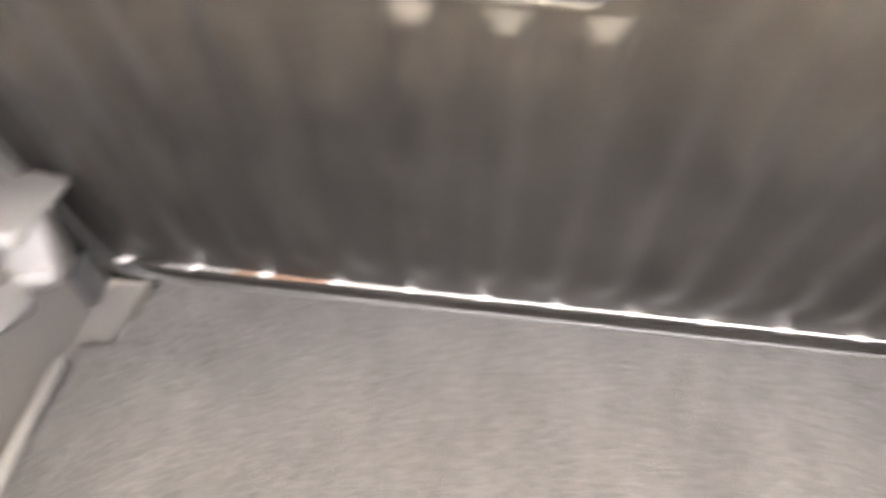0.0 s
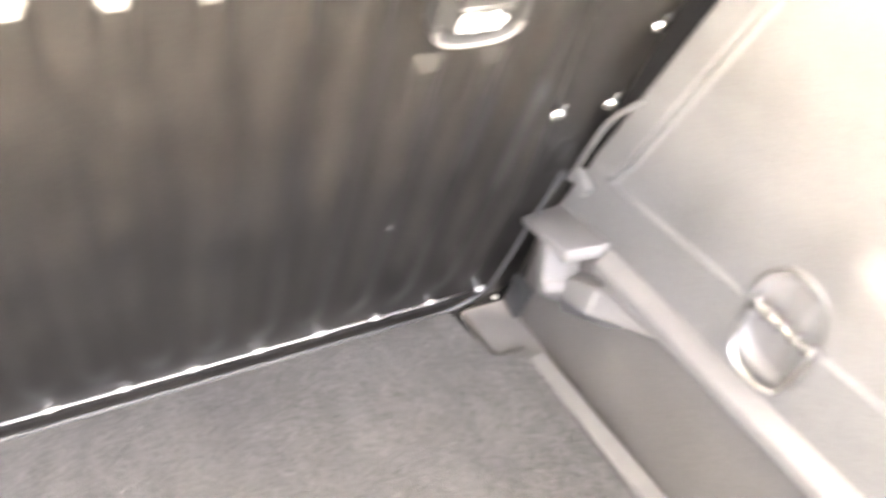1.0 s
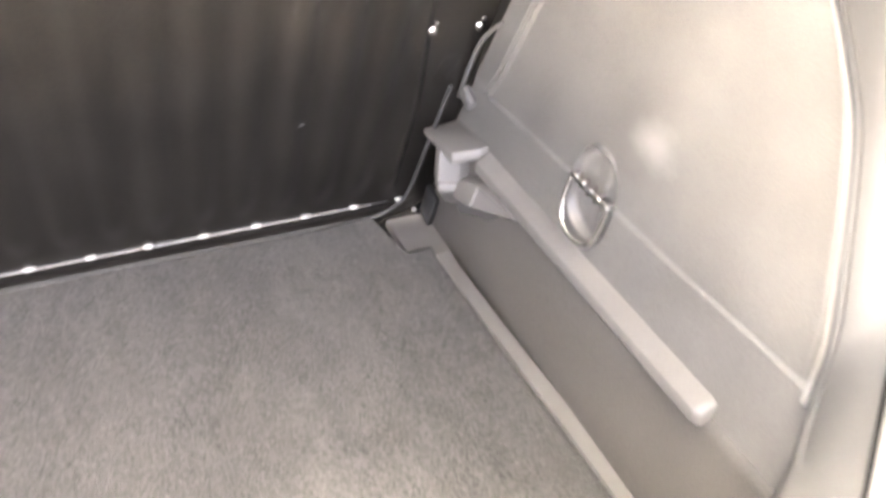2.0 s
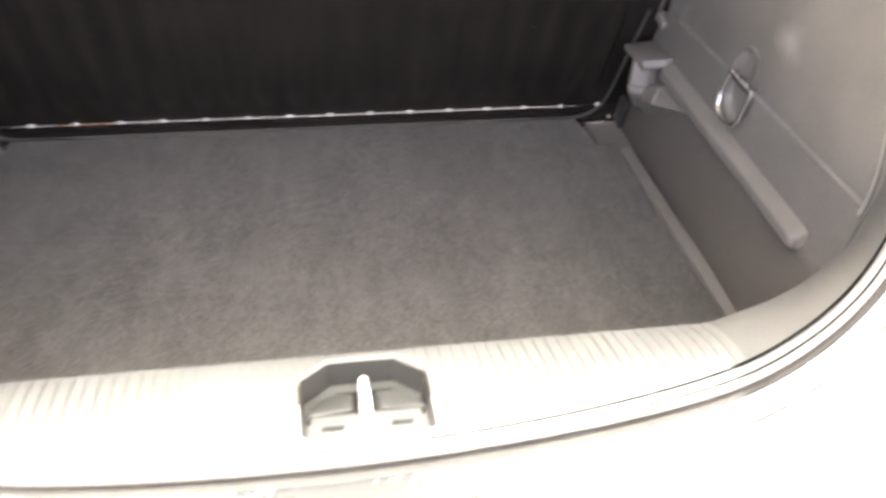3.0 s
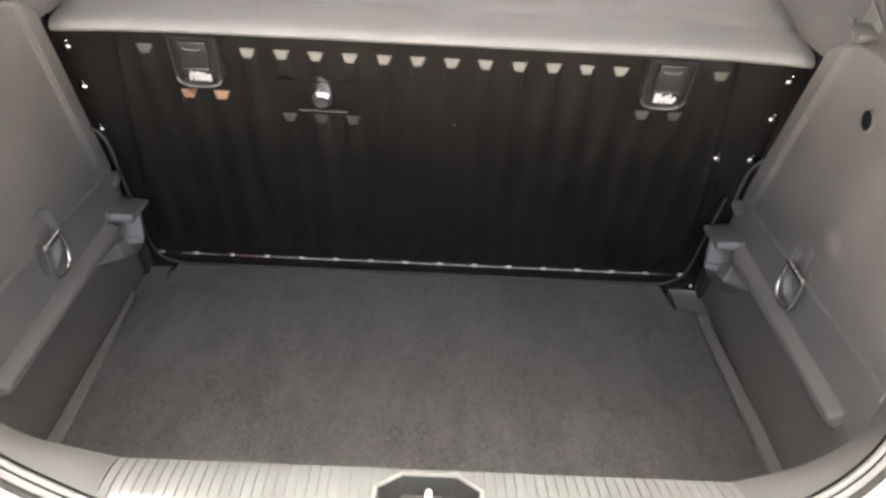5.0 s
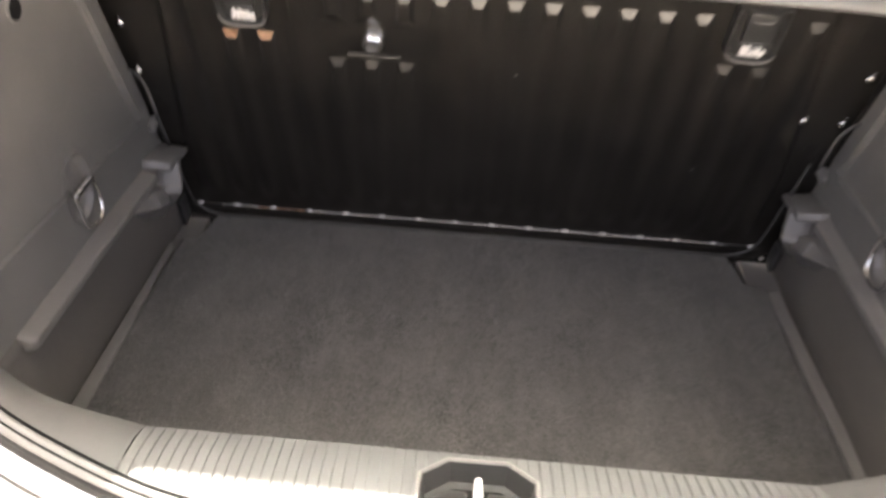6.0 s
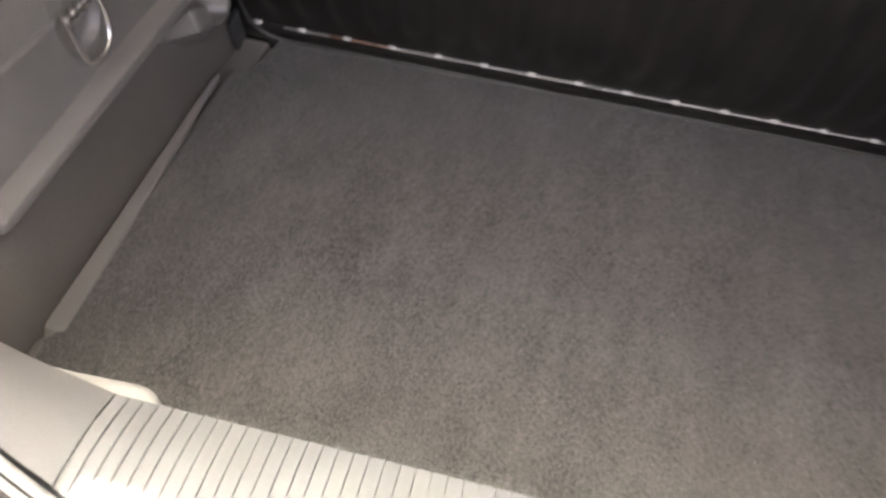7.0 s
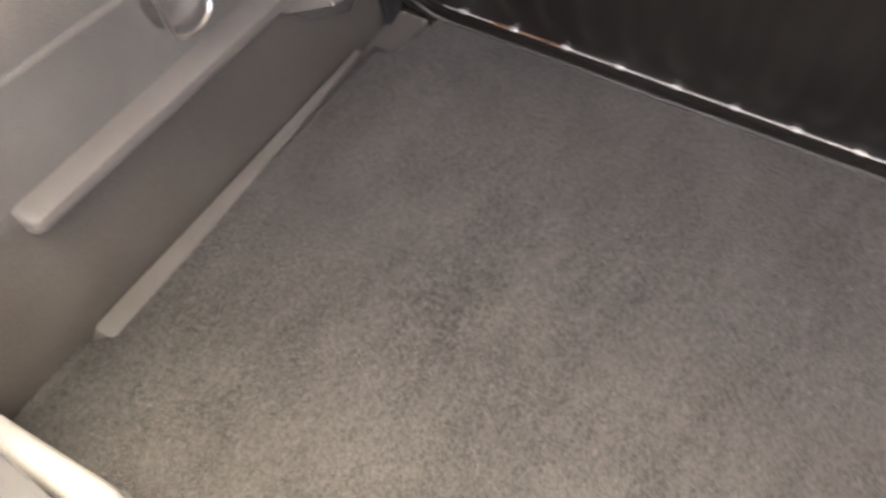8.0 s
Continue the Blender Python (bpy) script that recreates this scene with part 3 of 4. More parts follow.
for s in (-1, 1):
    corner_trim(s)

# ---- rubber seal round the opening ----
seal = thing("hatch_seal", (XC, -0.76, 0.24), "grey double-lipped rubber seal round the hatch opening", "seal")
norm = []
for p in line:
    f = smooth(0.40, 0.53, abs(p.x - XC))
    norm.append(Vector((-math.copysign(0.8, p.x - XC) * f, -0.45, 1 - 0.6 * f)).normalized())


def along(offset_out, up, widen=0.35):
    out = []
    for i, p in enumerate(line):
        t = (line[min(i + 1, len(line) - 1)] - line[max(i - 1, 0)]).normalized()
        o = t.cross(norm[i]).normalized()
        out.append(p + o * (offset_out * (1 + widen * smooth(0.05, 0.36, abs(p.x - XC)))) + norm[i] * up)
    return out


part("channel", grid([along(a, b) for a, b in ((0.0004, -0.0030), (0.0010, -0.012), (0.010, -0.014), (0.0115, -0.010))]), BLACK, seal, "dark rubber channel")
# black tube laid in for the shade at the sill trim's edge
part("root", grid([along(-0.0002 + 0.0016 * a, 0.0006 + 0.0014 * b, 0.0) for a, b in ring_of(1, 8) + [(1, 0)]]), BLACK, seal, "black tube for the shaded gap between seal and sill trim")
for name, c, u, r, h in (("inner_lip", 0.0036, 0.0002, 0.0029, 0.0042), ("outer_lip", 0.0088, -0.0012, 0.0030, 0.0040)):
    part(name, grid([along(c + r * a, u + h * b) for a, b in ring_of(1, 14) + [(1, 0)]]), RUBBER, seal)
# black tube laid on top draws the shaded line between both lips
part("lip_shade", grid([along(0.0064 + 0.0008 * a, 0.0023 + 0.0007 * b) for a, b in ring_of(1, 8) + [(1, 0)]]), BLACK, seal, "thin black tube for the shade between the lips")
# the flange's colour holds dirt and the shadow of the seal
part("flange", grid([along(a, b, w) for a, b, w in ((0.0110, -0.013, 0.35), (0.0116, -0.0050, 0.35), (0.0150, -0.0056, 0.25), (0.0158, -0.0052, 0.22), (0.0166, -0.0057, 0.20), (0.0208, -0.0065, 0.12))]), DIRT_SHADE, seal, "brown flange beside the seal, dirt and the seal's shadow in one colour")
part("flange_seam", grid([along(0.0208 + 0.0006 * a, -0.0064 + 0.0005 * b, 0.12) for a, b in ring_of(1, 8) + [(1, 0)]]), DIRT_SHADE, seal, "thin brown line along the flange")


# ---- lock housing and striker in the sill ----
def lock_housing():
    cx = LOCK_AT.x
    ob = thing("lock_housing", (cx, -0.70, 0.21), "dark grey plastic lock recess in the loading sill", "lock")
    rim = LOCK_RIM
    c = LOCK_AT
    ux, uy = Vector((1, 0, 0)), Vector((0, 1, -0.20)).normalized()
    un = ux.cross(uy)
    levels = [(1.00, -0.010, 0, 0), (1.00, 0.0015, 0, 0), (0.985, 0.003, 0, 0), (0.955, 0.003, 0, 0), (0.93, 0.0, 0, 0), (0.86, -0.020, 0, -0.001), (0.76, -0.022, 0, -0.004), (0.70, -0.040, 0, -0.006), (0.50, -0.042, 0, -0.007)]
    rows = [[c + ux * (a * k) + uy * (b * (1 - (1 - k) * (0.3 if b < 0 and k > 0.8 else 1.0)) + oy) + un * (h * (0.42 if h < -0.015 and b < 0 else 1.0)) for a, b in rim] for k, h, ox, oy in levels]
    part("rim", grid(rows[:5], closed=True), MOULD, ob, "grey raised rim", edge=20)
    part("recess_wall", grid(rows[4:6], closed=True), LOCK, ob, edge=20)
    bm = grid(rows[5:], closed=True)
    bm.verts.ensure_lookup_table()
    bm.faces.new([bm.verts[len(bm.verts) - 8 + i] for i in range(8)])
    part("recess_floor", bm, LOCK, ob, "dark stepped recess floor", edge=20)
    turn = Matrix((ux, uy, un)).transposed()
    part("recess_plate", box((0.084, 0.028, 0.004), c - uy * 0.0275 - un * 0.0105, turn, 0.001), LOCK, ob)
    for k in (-1, 1):
        part("slot", box((0.017, 0.0055, 0.003), c + ux * (0.026 * k) - uy * 0.0285 - un * 0.0094, turn, 0.001), BLACK, ob, "narrow black slot")
        ledge = [(0.009, -0.010), (0.046, -0.012), (0.040, 0.002), (0.027, 0.012), (0.009, 0.012)]
        part("step", prism([(a * k, b) for a, b in (ledge if k > 0 else ledge[::-1])], 0.017, c - uy * 0.003 - un * 0.0235, ux, uy, 0.004), LOCK, ob, "raised ledge of the recess")
    st = thing("lock_striker", c - un * 0.02, "bright zinc-plated wire striker loop standing in the lock recess", "striker")
    loop = [c + uy * a + un * b for a, b in ((-0.026, -0.040), (-0.026, -0.006), (-0.022, 0.001), (-0.014, 0.004), (0.004, 0.004), (0.012, 0.001), (0.016, -0.006), (0.016, -0.040))]
    part("loop", sweep(spline(loop, 40), ring_of(0.0036, 12), [ux] * 40), ZINC, st)
    part("base_plate", box((0.024, 0.052, 0.003), c - uy * 0.005 - un * 0.0405, Matrix((ux, uy, un)).transposed(), 0.001), CHROME, st)


lock_housing()


# ---- seat brackets moulded into the side trim ----
def seat_bracket(s):
    ob = thing("seat_bracket", (XC + s * 0.485, -0.10, 0.07), "grey plastic seat-catch bracket on the side trim", "bracket", "seat brackets")
    w = lambda pts: [Vector((XC + s * a, b, c)) for a, b, c in pts]

    def solid(name, rings, bevel, label="", segs=2, edge=40):
        """Rings of corners stacked into one closed moulding with rounded edges."""
        bm = grid([w(r) for r in rings], closed=True)
        bm.verts.ensure_lookup_table()
        k = len(rings[0])
        bm.faces.new([bm.verts[i] for i in range(k)])
        bm.faces.new([bm.verts[len(bm.verts) - k + i] for i in range(k)])
        bmesh.ops.recalc_face_normals(bm, faces=bm.faces)
        sharp = [e for e in bm.edges if e.calc_face_angle(0.0) > 0.25]
        bmesh.ops.bevel(bm, geom=sharp, offset=bevel, segments=segs, affect="EDGES", profile=0.5, clamp_overlap=True)
        return part(name, bm, MOULD, ob, label, edge=edge)

    # the plate: five corners, its front end cut off by a sloping face
    top = [(0.464, -0.054, 0.1705), (0.508, -0.057, 0.178), (0.508, -0.134, 0.1885), (0.496, -0.133, 0.1870), (0.468, -0.120, 0.1775)]
    mid = [(0.465, -0.054, 0.1665), (0.508, -0.057, 0.174), (0.508, -0.1385, 0.1765), (0.496, -0.1375, 0.1755), (0.4685, -0.1245, 0.1665)]
    low = [(0.466, -0.053, 0.1615), (0.508, -0.056, 0.169), (0.508, -0.134, 0.1725), (0.496, -0.133, 0.1715), (0.470, -0.120, 0.1625)]
    solid("top_plate", [low, mid, top], 0.0015)
    # the column under it: a front face towards the hatch, a ridge, and a foot that narrows downwards
    def ring_at(lx, ly, rx, ry, z):
        return [(lx + 0.002, ly + 0.014, z), (0.508, ly + 0.014, z), (0.508, ry, z), (rx, ry, z), (lx, ly, z)]
    solid("column", [ring_at(0.488, -0.084, 0.500, -0.098, 0.082), ring_at(0.477, -0.097, 0.494, -0.110, 0.098), ring_at(0.4675, -0.107, 0.491, -0.117, 0.1125),
                     ring_at(0.4620, -0.112, 0.487, -0.120, 0.1215), ring_at(0.4625, -0.1085, 0.487, -0.1165, 0.1295), ring_at(0.4635, -0.1045, 0.487, -0.1120, 0.1310), ring_at(0.4655, -0.098, 0.489, -0.106, 0.168)], 0.0013)
    # the gusset: a three-cornered fin running out along the rail, with a raised lower edge
    p = w([(0.486, -0.114, 0.134), (0.487, -0.152, 0.1515), (0.4945, -0.229, 0.157), (0.4775, -0.118, 0.116), (0.4770, -0.158, 0.1290),
           (0.508, -0.112, 0.138), (0.508, -0.152, 0.158), (0.508, -0.232, 0.161), (0.504, -0.100, 0.068), (0.505, -0.165, 0.103)])
    bm = bmesh.new()
    v = [bm.verts.new(q - Vector((0, 0, 0.007 if s < 0 else 0))) for q in p]
    for f in ((0, 3, 4, 1), (1, 4, 2), (3, 8, 9, 4), (4, 9, 7, 2), (0, 1, 6, 5), (1, 2, 7, 6), (0, 5, 8, 3), (5, 6, 9, 8), (6, 7, 9)):
        bm.faces.new([v[k] for k in f])
    bmesh.ops.recalc_face_normals(bm, faces=bm.faces)
    hollow = [f for f in bm.faces if set(f.verts) == {v[1], v[4], v[2]}]
    bmesh.ops.inset_individual(bm, faces=hollow, thickness=0.0032, depth=-0.0022)
    bmesh.ops.bevel(bm, geom=[e for e in bm.edges if e.calc_face_angle(0.0) > 0.3], offset=0.0009, segments=2, affect="EDGES", profile=0.5, clamp_overlap=True)
    part("gusset", bm, MOULD, ob, "three-cornered fin with a raised edge", edge=30)
    part("tongue", box((0.008, 0.030, 0.052), (XC + s * 0.494, -0.036, 0.040), Euler((0.25, 0, 0)).to_matrix(), bevel=0.003), DARK, ob, "dark tongue below the bracket")


# ---- lashing rings ----
def lashing_ring(s):
    ob = thing("lashing_ring", (XC + s * 0.50, -0.31, 0.24), "chromed lashing ring hanging from an oval plastic cup", "ring", "lashing rings")
    rows = []
    for k in (0.97, 0.93, 0.88, 0.82, 0.74, 0.60, 0.40, 0.20, 0.01):
        row = []
        for i in range(48):
            a = 2 * math.pi * i / 48
            c, d = math.cos(a), math.sin(a)
            r = k * (abs(c) ** 2.6 + abs(d) ** 2.6) ** (-1 / 2.6)
            z = 0.2475 + 0.0465 * r * d
            y = -0.314 + cup_half(z) * r * c
            row.append((XC + s * (CUP_X + cup_depth(y, z) - 0.0007 + 0.008 * smooth(-0.322, -0.345, y)), y, z))
        rows.append(row)
    part("cup", grid(rows, closed=True), MOULD, ob, "smooth scooped cup", edge=60)
    x = XC + s * (0.5005 if s > 0 else 0.4965)
    loop = [(x + s * 0.004, -0.285, 0.252), (x - s * 0.002, -0.2875, 0.228), (x - s * 0.005, -0.295, 0.210), (x - s * 0.006, -0.311, 0.2025), (x - s * 0.005, -0.331, 0.2045), (x - s * 0.002, -0.3395, 0.214), (x - s * 0.001, -0.348, 0.256)]
    if s < 0:                                # this ring is narrowed and lowered to fit the camera's view
        loop = [(a, -0.289 + 0.90 * (b + 0.285), c - 0.002) for a, b, c in loop]
    pth = spline(loop, 34)
    part("ring", sweep(pth, ring_of(0.0026, 10), [(1, 0, 0)] * 34), CHROME, ob)
    bar = [Vector(loop[0]).lerp(Vector(loop[-1]), i / 8) for i in range(9)]
    pivot = part("pivot_bar", sweep(bar, ring_of(0.0032, 10), [(1, 0, 0)] * 9), CHROME, ob)
    for k in (0.08, 0.29, 0.5, 0.71, 0.92):
        p = Vector(loop[0]).lerp(Vector(loop[-1]), k)
        part("coil", box((0.010, 0.0052, 0.0105), p + Vector((s * 0.002, 0, 0)), Euler((0.35, 0, 0)).to_matrix(), bevel=0.0018), CHROME, pivot)


def trim_hole(s):
    ob = thing("trim_hole", (XC + s * 0.508, -0.349, 0.490), "round black plug hole in the side trim", "hole", "trim holes")
    ring = lambda r, x: [(XC + s * x, -0.349 + r * math.cos(a), 0.490 + r * math.sin(a)) for a in np.linspace(0, 2 * math.pi, 24, endpoint=False)]
    part("rim", grid([ring(0.0142, 0.5095), ring(0.0138, 0.5066), ring(0.0126, 0.5062), ring(0.0120, 0.5072)], closed=True), PLASTIC, ob)
    part("plug", grid([ring(0.0124, 0.5066), ring(0.0004, 0.5068)], closed=True), BLACK, ob, "black opening")


for s in (-1, 1):
    seat_bracket(s)
    lashing_ring(s)
    trim_hole(s)


# ---- fittings on the seat panel ----
def panel_turn():
    return Matrix((Vector((1, 0, 0)), UP_P, Vector((1, 0, 0)).cross(UP_P))).transposed()


def seat_latch(x, label):
    ob = new("latch")
    ob.parent, ob.location = SEAT, on_panel(x, 0.45, 0.0) - Vector(SEAT.location)
    ob.empty_display_size = 0.02
    tagged(ob, label)
    ux, uy = Vector((1, 0, 0)), UP_P
    n = -OUT_P
    w0 = [(-0.034, 0.050), (-0.034, -0.018), (-0.028, -0.031), (-0.012, -0.037), (0.012, -0.037), (0.028, -0.031), (0.034, -0.018), (0.034, 0.050)]
    c = on_panel(x, 0.450, 0.0)
    lv = [(1.0, 0.0), (0.99, 0.010), (0.96, 0.0135), (0.90, 0.0135), (0.85, 0.010), (0.82, 0.005)]
    bm = grid([[c + ux * (a * k) + uy * (b * k) + OUT_P * h for a, b in w0] for k, h in lv], closed=True)
    bm.verts.ensure_lookup_table()
    bm.faces.new([bm.verts[len(bm.verts) - 8 + i] for i in range(8)])
    part("bezel", bm, GLOSS, ob, edge=30)
    part("lever", box((0.038, 0.046, 0.012), c + uy * 0.020 + OUT_P * 0.010, panel_turn(), 0.003), GLOSS, ob)
    part("lip", box((0.036, 0.005, 0.006), c - uy * 0.003 + OUT_P * 0.014, panel_turn() @ Euler((radians(-25), 0, 0)).to_matrix(), 0.0015), GLOSS, ob)
    rag = random.Random(int(1000 * abs(x)))
    # white ridges hold the latch's glint in their colour
    for k in range(6):
        tall = 0.012 + rag.uniform(0, 0.010)
        part("thumb_grip", box((0.0042, tall, 0.004), c + ux * (-0.011 + 0.0050 * k) + uy * (-0.027 + tall / 2) + OUT_P * 0.011, panel_turn() @ Euler((radians(14), 0, rag.uniform(-0.25, 0.25))).to_matrix(), 0.0009), PALE, ob, "ridge of the thumb grip, white for its glint")
    rim = [c + ux * a + uy * b + OUT_P * 0.0135 for a, b in ((-0.031, -0.020), (-0.026, -0.029), (-0.012, -0.034), (0.012, -0.034), (0.026, -0.029), (0.031, -0.020))]
    part("lower_rim", sweep(spline(rim, 24), ring_of(0.0015, 8), [OUT_P] * 24), MOULD, ob, "grey lower rim")
    arc = [c + ux * a + uy * b + OUT_P * 0.0165 for a, b in ((-0.012, 0.034), (-0.008, 0.031), (0.008, 0.031), (0.012, 0.034))]
    part("finger_rim", sweep(spline(arc, 14), ring_of(0.0013, 8), [OUT_P] * 14), PLASTIC, ob)


GLOSS = material("gloss_plastic", (0.024, 0.0233, 0.022), 0.32, vary=0.1, grain=500, bump=0.04)
seat_latch(0.330, "black plastic seat release latch")
seat_latch(-0.318, "black plastic seat release latch")


def key_button():
    ob = new("key_button")
    c = on_panel(-0.151, 0.400, 0.0)
    ob.parent, ob.location = SEAT, c - Vector(SEAT.location)
    ob.empty_display_size = 0.02
    tagged(ob, "small chromed button with a dark middle")
    ux, uy = Vector((1, 0, 0)), UP_P
    circ = lambda r, h, sy=1.0: [c + ux * (r * math.cos(a)) + uy * (r * sy * math.sin(a)) + OUT_P * h for a in np.linspace(0, 2 * math.pi, 24, endpoint=False)]
    part("collar", grid([circ(0.017, 0.0), circ(0.0165, 0.006), circ(0.0145, 0.011), circ(0.011, 0.014), circ(0.0098, 0.014), circ(0.0090, 0.010), circ(0.008, 0.003)], closed=True), CHROME, ob)
    part("middle", grid([circ(0.0092, 0.0105), circ(0.0002, 0.0105)], closed=True), DARK, ob, "dark key slot")
    path = [on_panel(-0.151 + a, 0.377, 0.004) for a in np.linspace(-0.035, 0.035, 14)]
    part("lower_lip", sweep(path, ring_of(0.0030, 8), [OUT_P] * 14), PAINT, ob)


key_button()


# bright metal domes stand in for highlights on the panel's dimples
def panel_dimple(x, z):
    ob = new("dimple_glint")
    c = on_panel(x, z, 0.0045 if abs(x) < 0.46 else 0.001)
    ob.parent, ob.location = SEAT, c - Vector(SEAT.location)
    ob.empty_display_size = 0.01
    ux, uy = Vector((1, 0, 0)), UP_P
    circ = lambda r, h: [c + ux * (r * math.cos(a)) + uy * (r * math.sin(a)) + OUT_P * h for a in np.linspace(0, 2 * math.pi, 16, endpoint=False)]
    part("main_glint", grid([circ(0.0066, -0.0005), circ(0.0060, 0.0012), circ(0.0046, 0.0026), circ(0.0026, 0.0034), circ(0.0001, 0.0037)], closed=True), DIMPLE, ob)
    c = c + uy * 0.0105 + ux * 0.0015
    part("small_glint", grid([circ(0.0026, -0.0005), circ(0.0022, 0.0010), circ(0.0012, 0.0016), circ(0.0001, 0.0018)], closed=True), DIMPLE, ob)


for x, z in ((0.500, 0.462), (0.500, 0.396), (0.498, 0.317), (0.443, 0.320), (-0.494, 0.462), (-0.493, 0.396), (-0.492, 0.317)):
    panel_dimple(x, z)

for x, z, a, b in ((0.320, 0.210, 0.0034, 0.0005), (0.307, 0.160, 0.0024, 0.0005), (0.038, 0.361, 0.0052, 0.0020), (-0.013, 0.392, 0.0075, 0.0008)):
    c = on_panel(x, z, 0.003)                # small chips in the paint
    path = [[c + Vector((1, 0, 0.12)) * (a * r * math.cos(t)) + UP_P * (b * r * math.sin(t)) + OUT_P * h for t in np.linspace(0, 2 * math.pi, 12, endpoint=False)] for r, h in ((1.2, -0.004), (1.0, 0.0004), (0.5, 0.0008), (0.02, 0.0009))]
    part("paint_chip", grid(path, closed=True), SKIRT, SEAT, "small pale chip in the paint")

lint = bmesh.new()
rng = random.Random(4)
for k in range(46):
    x, y = (-0.427, -0.399) if k == 0 else (rng.uniform(-0.46, 0.45), rng.uniform(-0.62, -0.03))
    a, r = rng.uniform(0, math.pi), rng.uniform(0.0007, 0.0019)
    box((2.2 * r, 0.8 * r, 0.7 * r), (XC + x, y, 0.0042), Euler((0, 0, a)).to_matrix(), 0.0, lint)
me = finish("lint", lint, PALE, False)
tagged(new("lint", me), "tiny pale specks of lint on the carpet", "lint", kind="stuff")

# shelf pivots and the loop beside the seat
for s in (-1, 1):
    pv = thing("shelf_pivot", (XC + s * 0.503, -0.262, 0.565), "grey plastic shelf pivot peg with a dark clip", "pivot", "shelf pivots")
    part("peg", box((0.030, 0.024, 0.016), (XC + s * 0.520, -0.262, 0.566), Euler((0.5, 0, 0)).to_matrix(), 0.005), PLASTIC, pv)
    part("clip", sweep(spline([(XC + s * 0.506, -0.272, 0.560), (XC + s * 0.500, -0.268, 0.575), (XC + s * 0.502, -0.255, 0.580), (XC + s * 0.508, -0.25, 0.566)], 14), ring_of(0.0025, 8), [(1, 0, 0)] * 14), GLOSS, pv)
    lp = thing("seat_loop", (XC + s * 0.498, -0.085, 0.24), "dark rounded loop of the seat hinge beside the panel", "loop", "seat loops")
    part("hoop", sweep(spline([(XC + s * 0.498, -0.068, 0.215), (XC + s * 0.494, -0.089, 0.262), (XC + s * 0.494, -0.105, 0.298), (XC + s * 0.498, -0.121, 0.321), (XC + s * 0.503, -0.130, 0.331)], 18), ring_of(0.0024, 8), [(1, 0, 0)] * 18), PLASTIC, lp)
    part("lug", box((0.013, 0.028, 0.018), (XC + s * 0.501, -0.084, 0.222), Euler((0.4, 0, 0)).to_matrix(), 0.006), PLASTIC, lp)

# ---- car body round the opening ----
car = thing("car_body", (XC, 0.0, -0.45), "pale champagne metallic car body with an open hatch", "car")
worn = BODY.copy()
worn.name = "worn_body_paint"
pn, pl = worn.node_tree.nodes, worn.node_tree.links
pc, pm, ps = pn.new("ShaderNodeTexCoord"), pn.new("ShaderNodeVectorMath"), pn.new("ShaderNodeVectorMath")
pm.operation, pm.inputs[1].default_value = "SUBTRACT", (-0.010, -0.787, 0.67)
ps.operation, ps.inputs[1].default_value = "MULTIPLY", (6.6, 36.0, 0.0)
pl.new(pc.outputs["Object"], pm.inputs[0]); pl.new(pm.outputs[0], ps.inputs[0])
pd, pr, pa = pn.new("ShaderNodeVectorMath"), pn.new("ShaderNodeTexNoise"), pn.new("ShaderNodeMath")
pd.operation, pa.operation, pa.inputs[1].default_value = "LENGTH", "MULTIPLY_ADD", 1.1
pr.inputs["Scale"].default_value, pr.inputs["Detail"].default_value = 150.0, 6.0
pl.new(ps.outputs[0], pd.inputs[0]); pl.new(pc.outputs["Object"], pr.inputs["Vector"])
pl.new(pr.outputs["Fac"], pa.inputs[0]); pl.new(pd.outputs["Value"], pa.inputs[2])
pf = pn.new("ShaderNodeMapRange")
pf.inputs["From Min"].default_value, pf.inputs["From Max"].default_value = 1.85, 0.95
pl.new(pa.outputs[0], pf.inputs["Value"])
px = pn.new("ShaderNodeMix"); px.data_type = "RGBA"; px.inputs["B"].default_value = (0.034, 0.0345, 0.0275, 1)
pb = pn["Principled BSDF"]
pl.new(pf.outputs[0], px.inputs["Factor"]); pl.new(pb.inputs["Base Color"].links[0].from_socket, px.inputs["A"]); pl.new(px.outputs["Result"], pb.inputs["Base Color"])
rows = [along(a, b, 0.12 if a < 0.03 else 0.0) for a, b in ((0.0206, -0.012), (0.0210, -0.0070), (0.0225, -0.0080), (0.033, -0.0115), (0.0412, -0.014), (0.0418, -0.0148), (0.0420, -0.0230))]
part("hatch_ledge", grid(rows), worn, car, thick=0.004)
rows = [along(a, b, 0.0) for a, b in ((0.0446, -0.0230), (0.0447, -0.0155), (0.0454, -0.0145), (0.053, -0.0155), (0.07, -0.020), (0.11, -0.036), (0.15, -0.07), (0.17, -0.16), (0.17, -0.45))]
part("bumper", grid(rows), worn, car, thick=0.004)
# strip added only to lighten the shaded gap
part("gap_strip", grid([along(0.0420, -0.0205, 0.0), along(0.0446, -0.0205, 0.0)]), RUBBER, car, "added grey strip toning the shaded gap above the bumper")
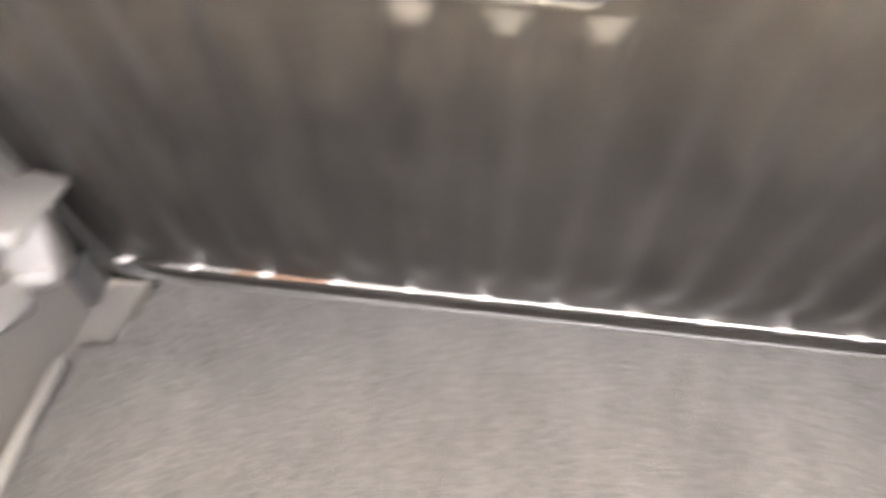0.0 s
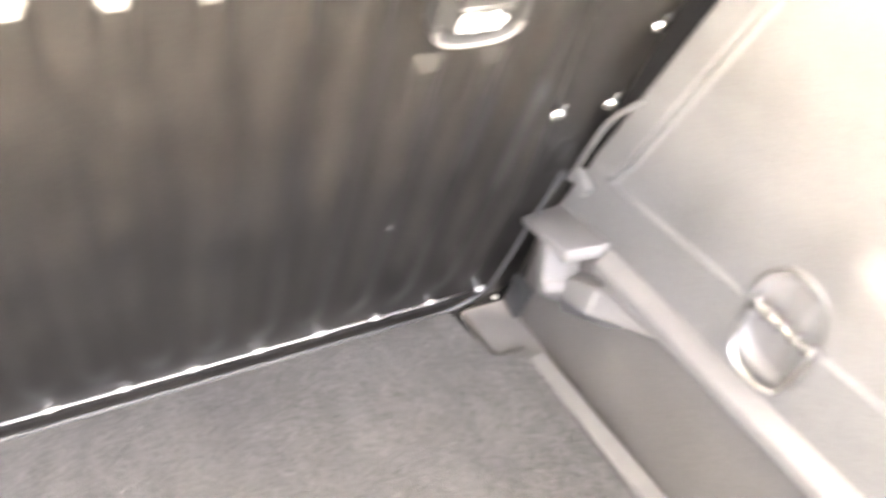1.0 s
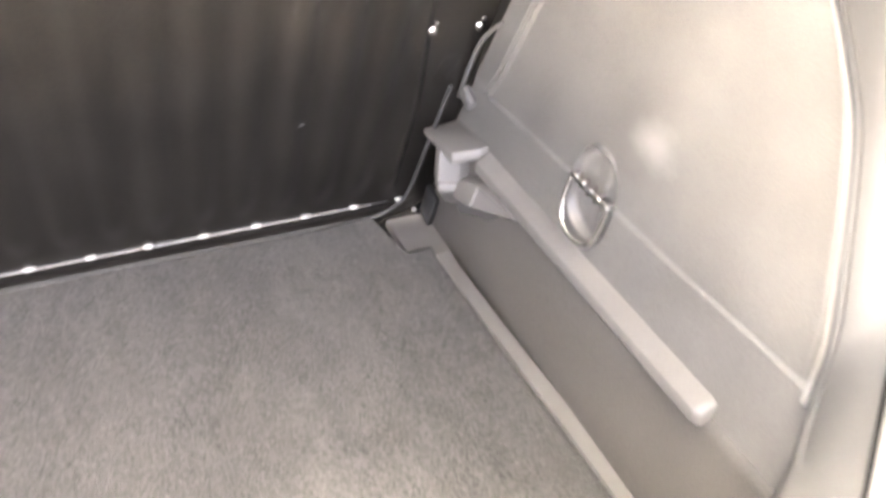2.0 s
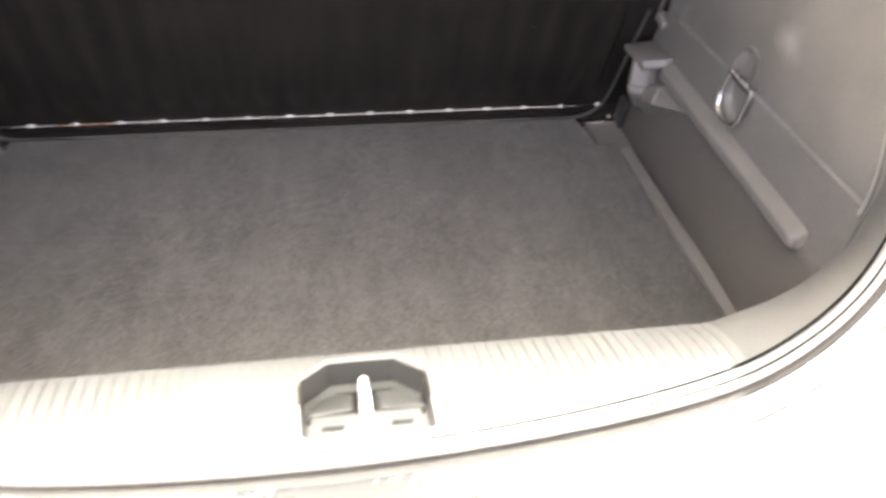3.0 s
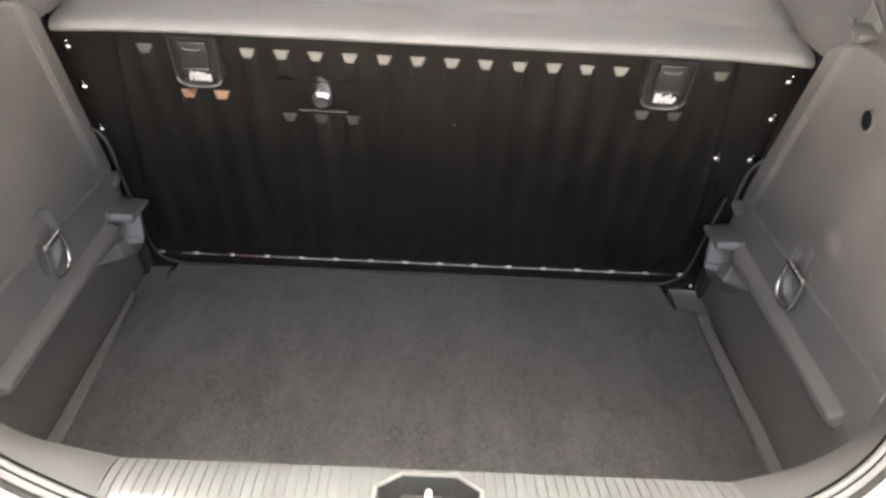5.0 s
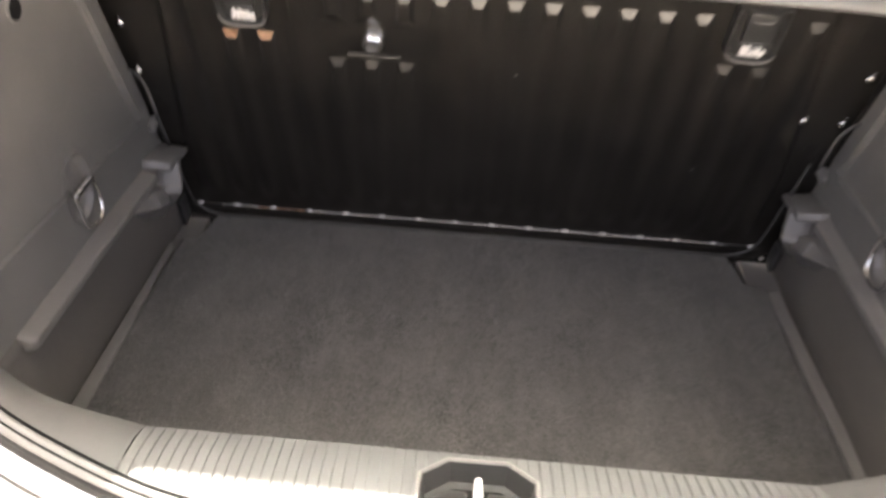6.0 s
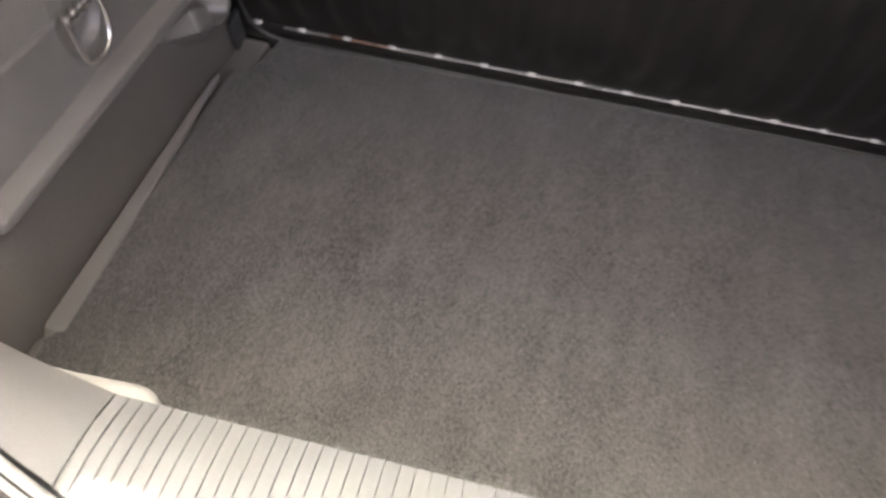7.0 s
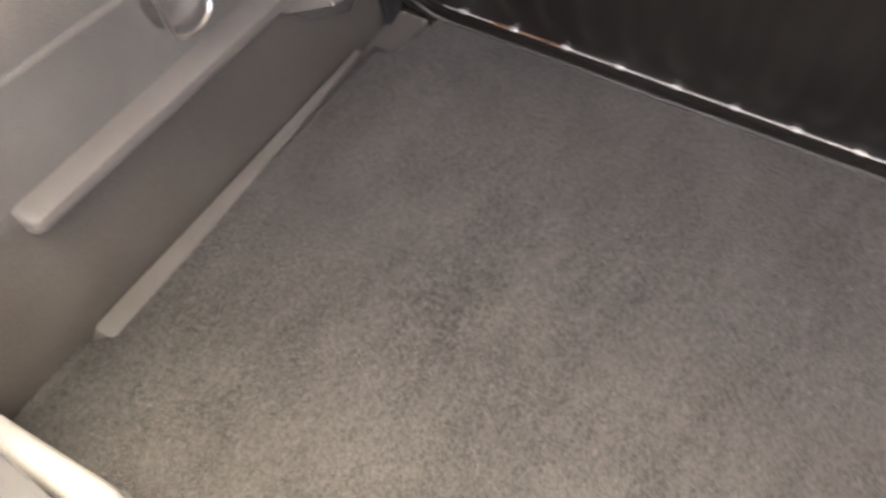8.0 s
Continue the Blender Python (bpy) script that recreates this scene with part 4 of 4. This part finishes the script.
part("roof", box((1.24, 2.42, 0.05), (XC, 0.80, 1.03), bevel=0.02), BODY, car)
for s in (-1, 1):
    part("side_panel", box((0.05, 2.45, 0.85), (XC + s * 0.66, 0.76, 0.15), bevel=0.02), BODY, car)
    part("rear_pillar", box((0.06, 0.30, 0.50), (XC + s * 0.62, -0.22, 0.78), Euler((radians(-24), 0, radians(0))).to_matrix(), bevel=0.02), BODY, car)
    part("front_pillar", box((0.06, 0.10, 0.50), (XC + s * 0.62, 1.9, 0.78), bevel=0.02), BODY, car)
part("bulkhead", box((1.3, 0.05, 0.9), (XC, 2.0, 0.1), bevel=0.02), BODY, car)

# out of view; its window outline is set to shape the sill's sun patch
tail = thing("tailgate", (XC, -0.42, 1.05), "raised tailgate of the car with its rear window", "tailgate")
GATE = Euler((radians(-18.8), 0, 0)).to_matrix()


def on_gate(x, d, h=0.0):
    """A point of the raised tailgate, d from its hinge."""
    return Vector((XC, -0.42, 1.05)) + GATE @ Vector((x, -d, h))


outer = [(-0.56, -0.06), (0.56, -0.06), (0.58, 0.20), (0.60, 0.45), (0.58, 0.88), (-0.58, 0.88), (-0.60, 0.45), (-0.58, 0.20)]
pane = [(-0.275, 0.150), (0.30, 0.148), (0.33, 0.23), (0.47, 0.42), (0.50, 0.66), (-0.50, 0.66), (-0.47, 0.42), (-0.32, 0.23)]
rows = [[on_gate(x, d, h) for x, d in line_] for line_, h in ((outer, 0.03), (outer, -0.03), (pane, -0.03), (pane, 0.03), (outer, 0.03))]
part("frame", grid(rows, closed=True), DARK, tail, "dark lined inner frame", edge=20)
bm = bmesh.new()
bm.faces.new([bm.verts.new(on_gate(x, d, 0.01)) for x, d in pane])
# dark tint cuts skylight on the sill; without a shadow the sun passes
glass = part("rear_window", bm, GLASS, tail, "dark tinted rear window glass", smooth=False, thick=0.004)
glass.visible_shadow = False

# ---- ground ----
bm = bmesh.new()
bmesh.ops.create_grid(bm, x_segments=4, y_segments=4, size=400)
bmesh.ops.translate(bm, verts=bm.verts, vec=(0, 0, -0.45))
structure("ground", bm, CONCRETE, "pale sunlit concrete ground", "ground")
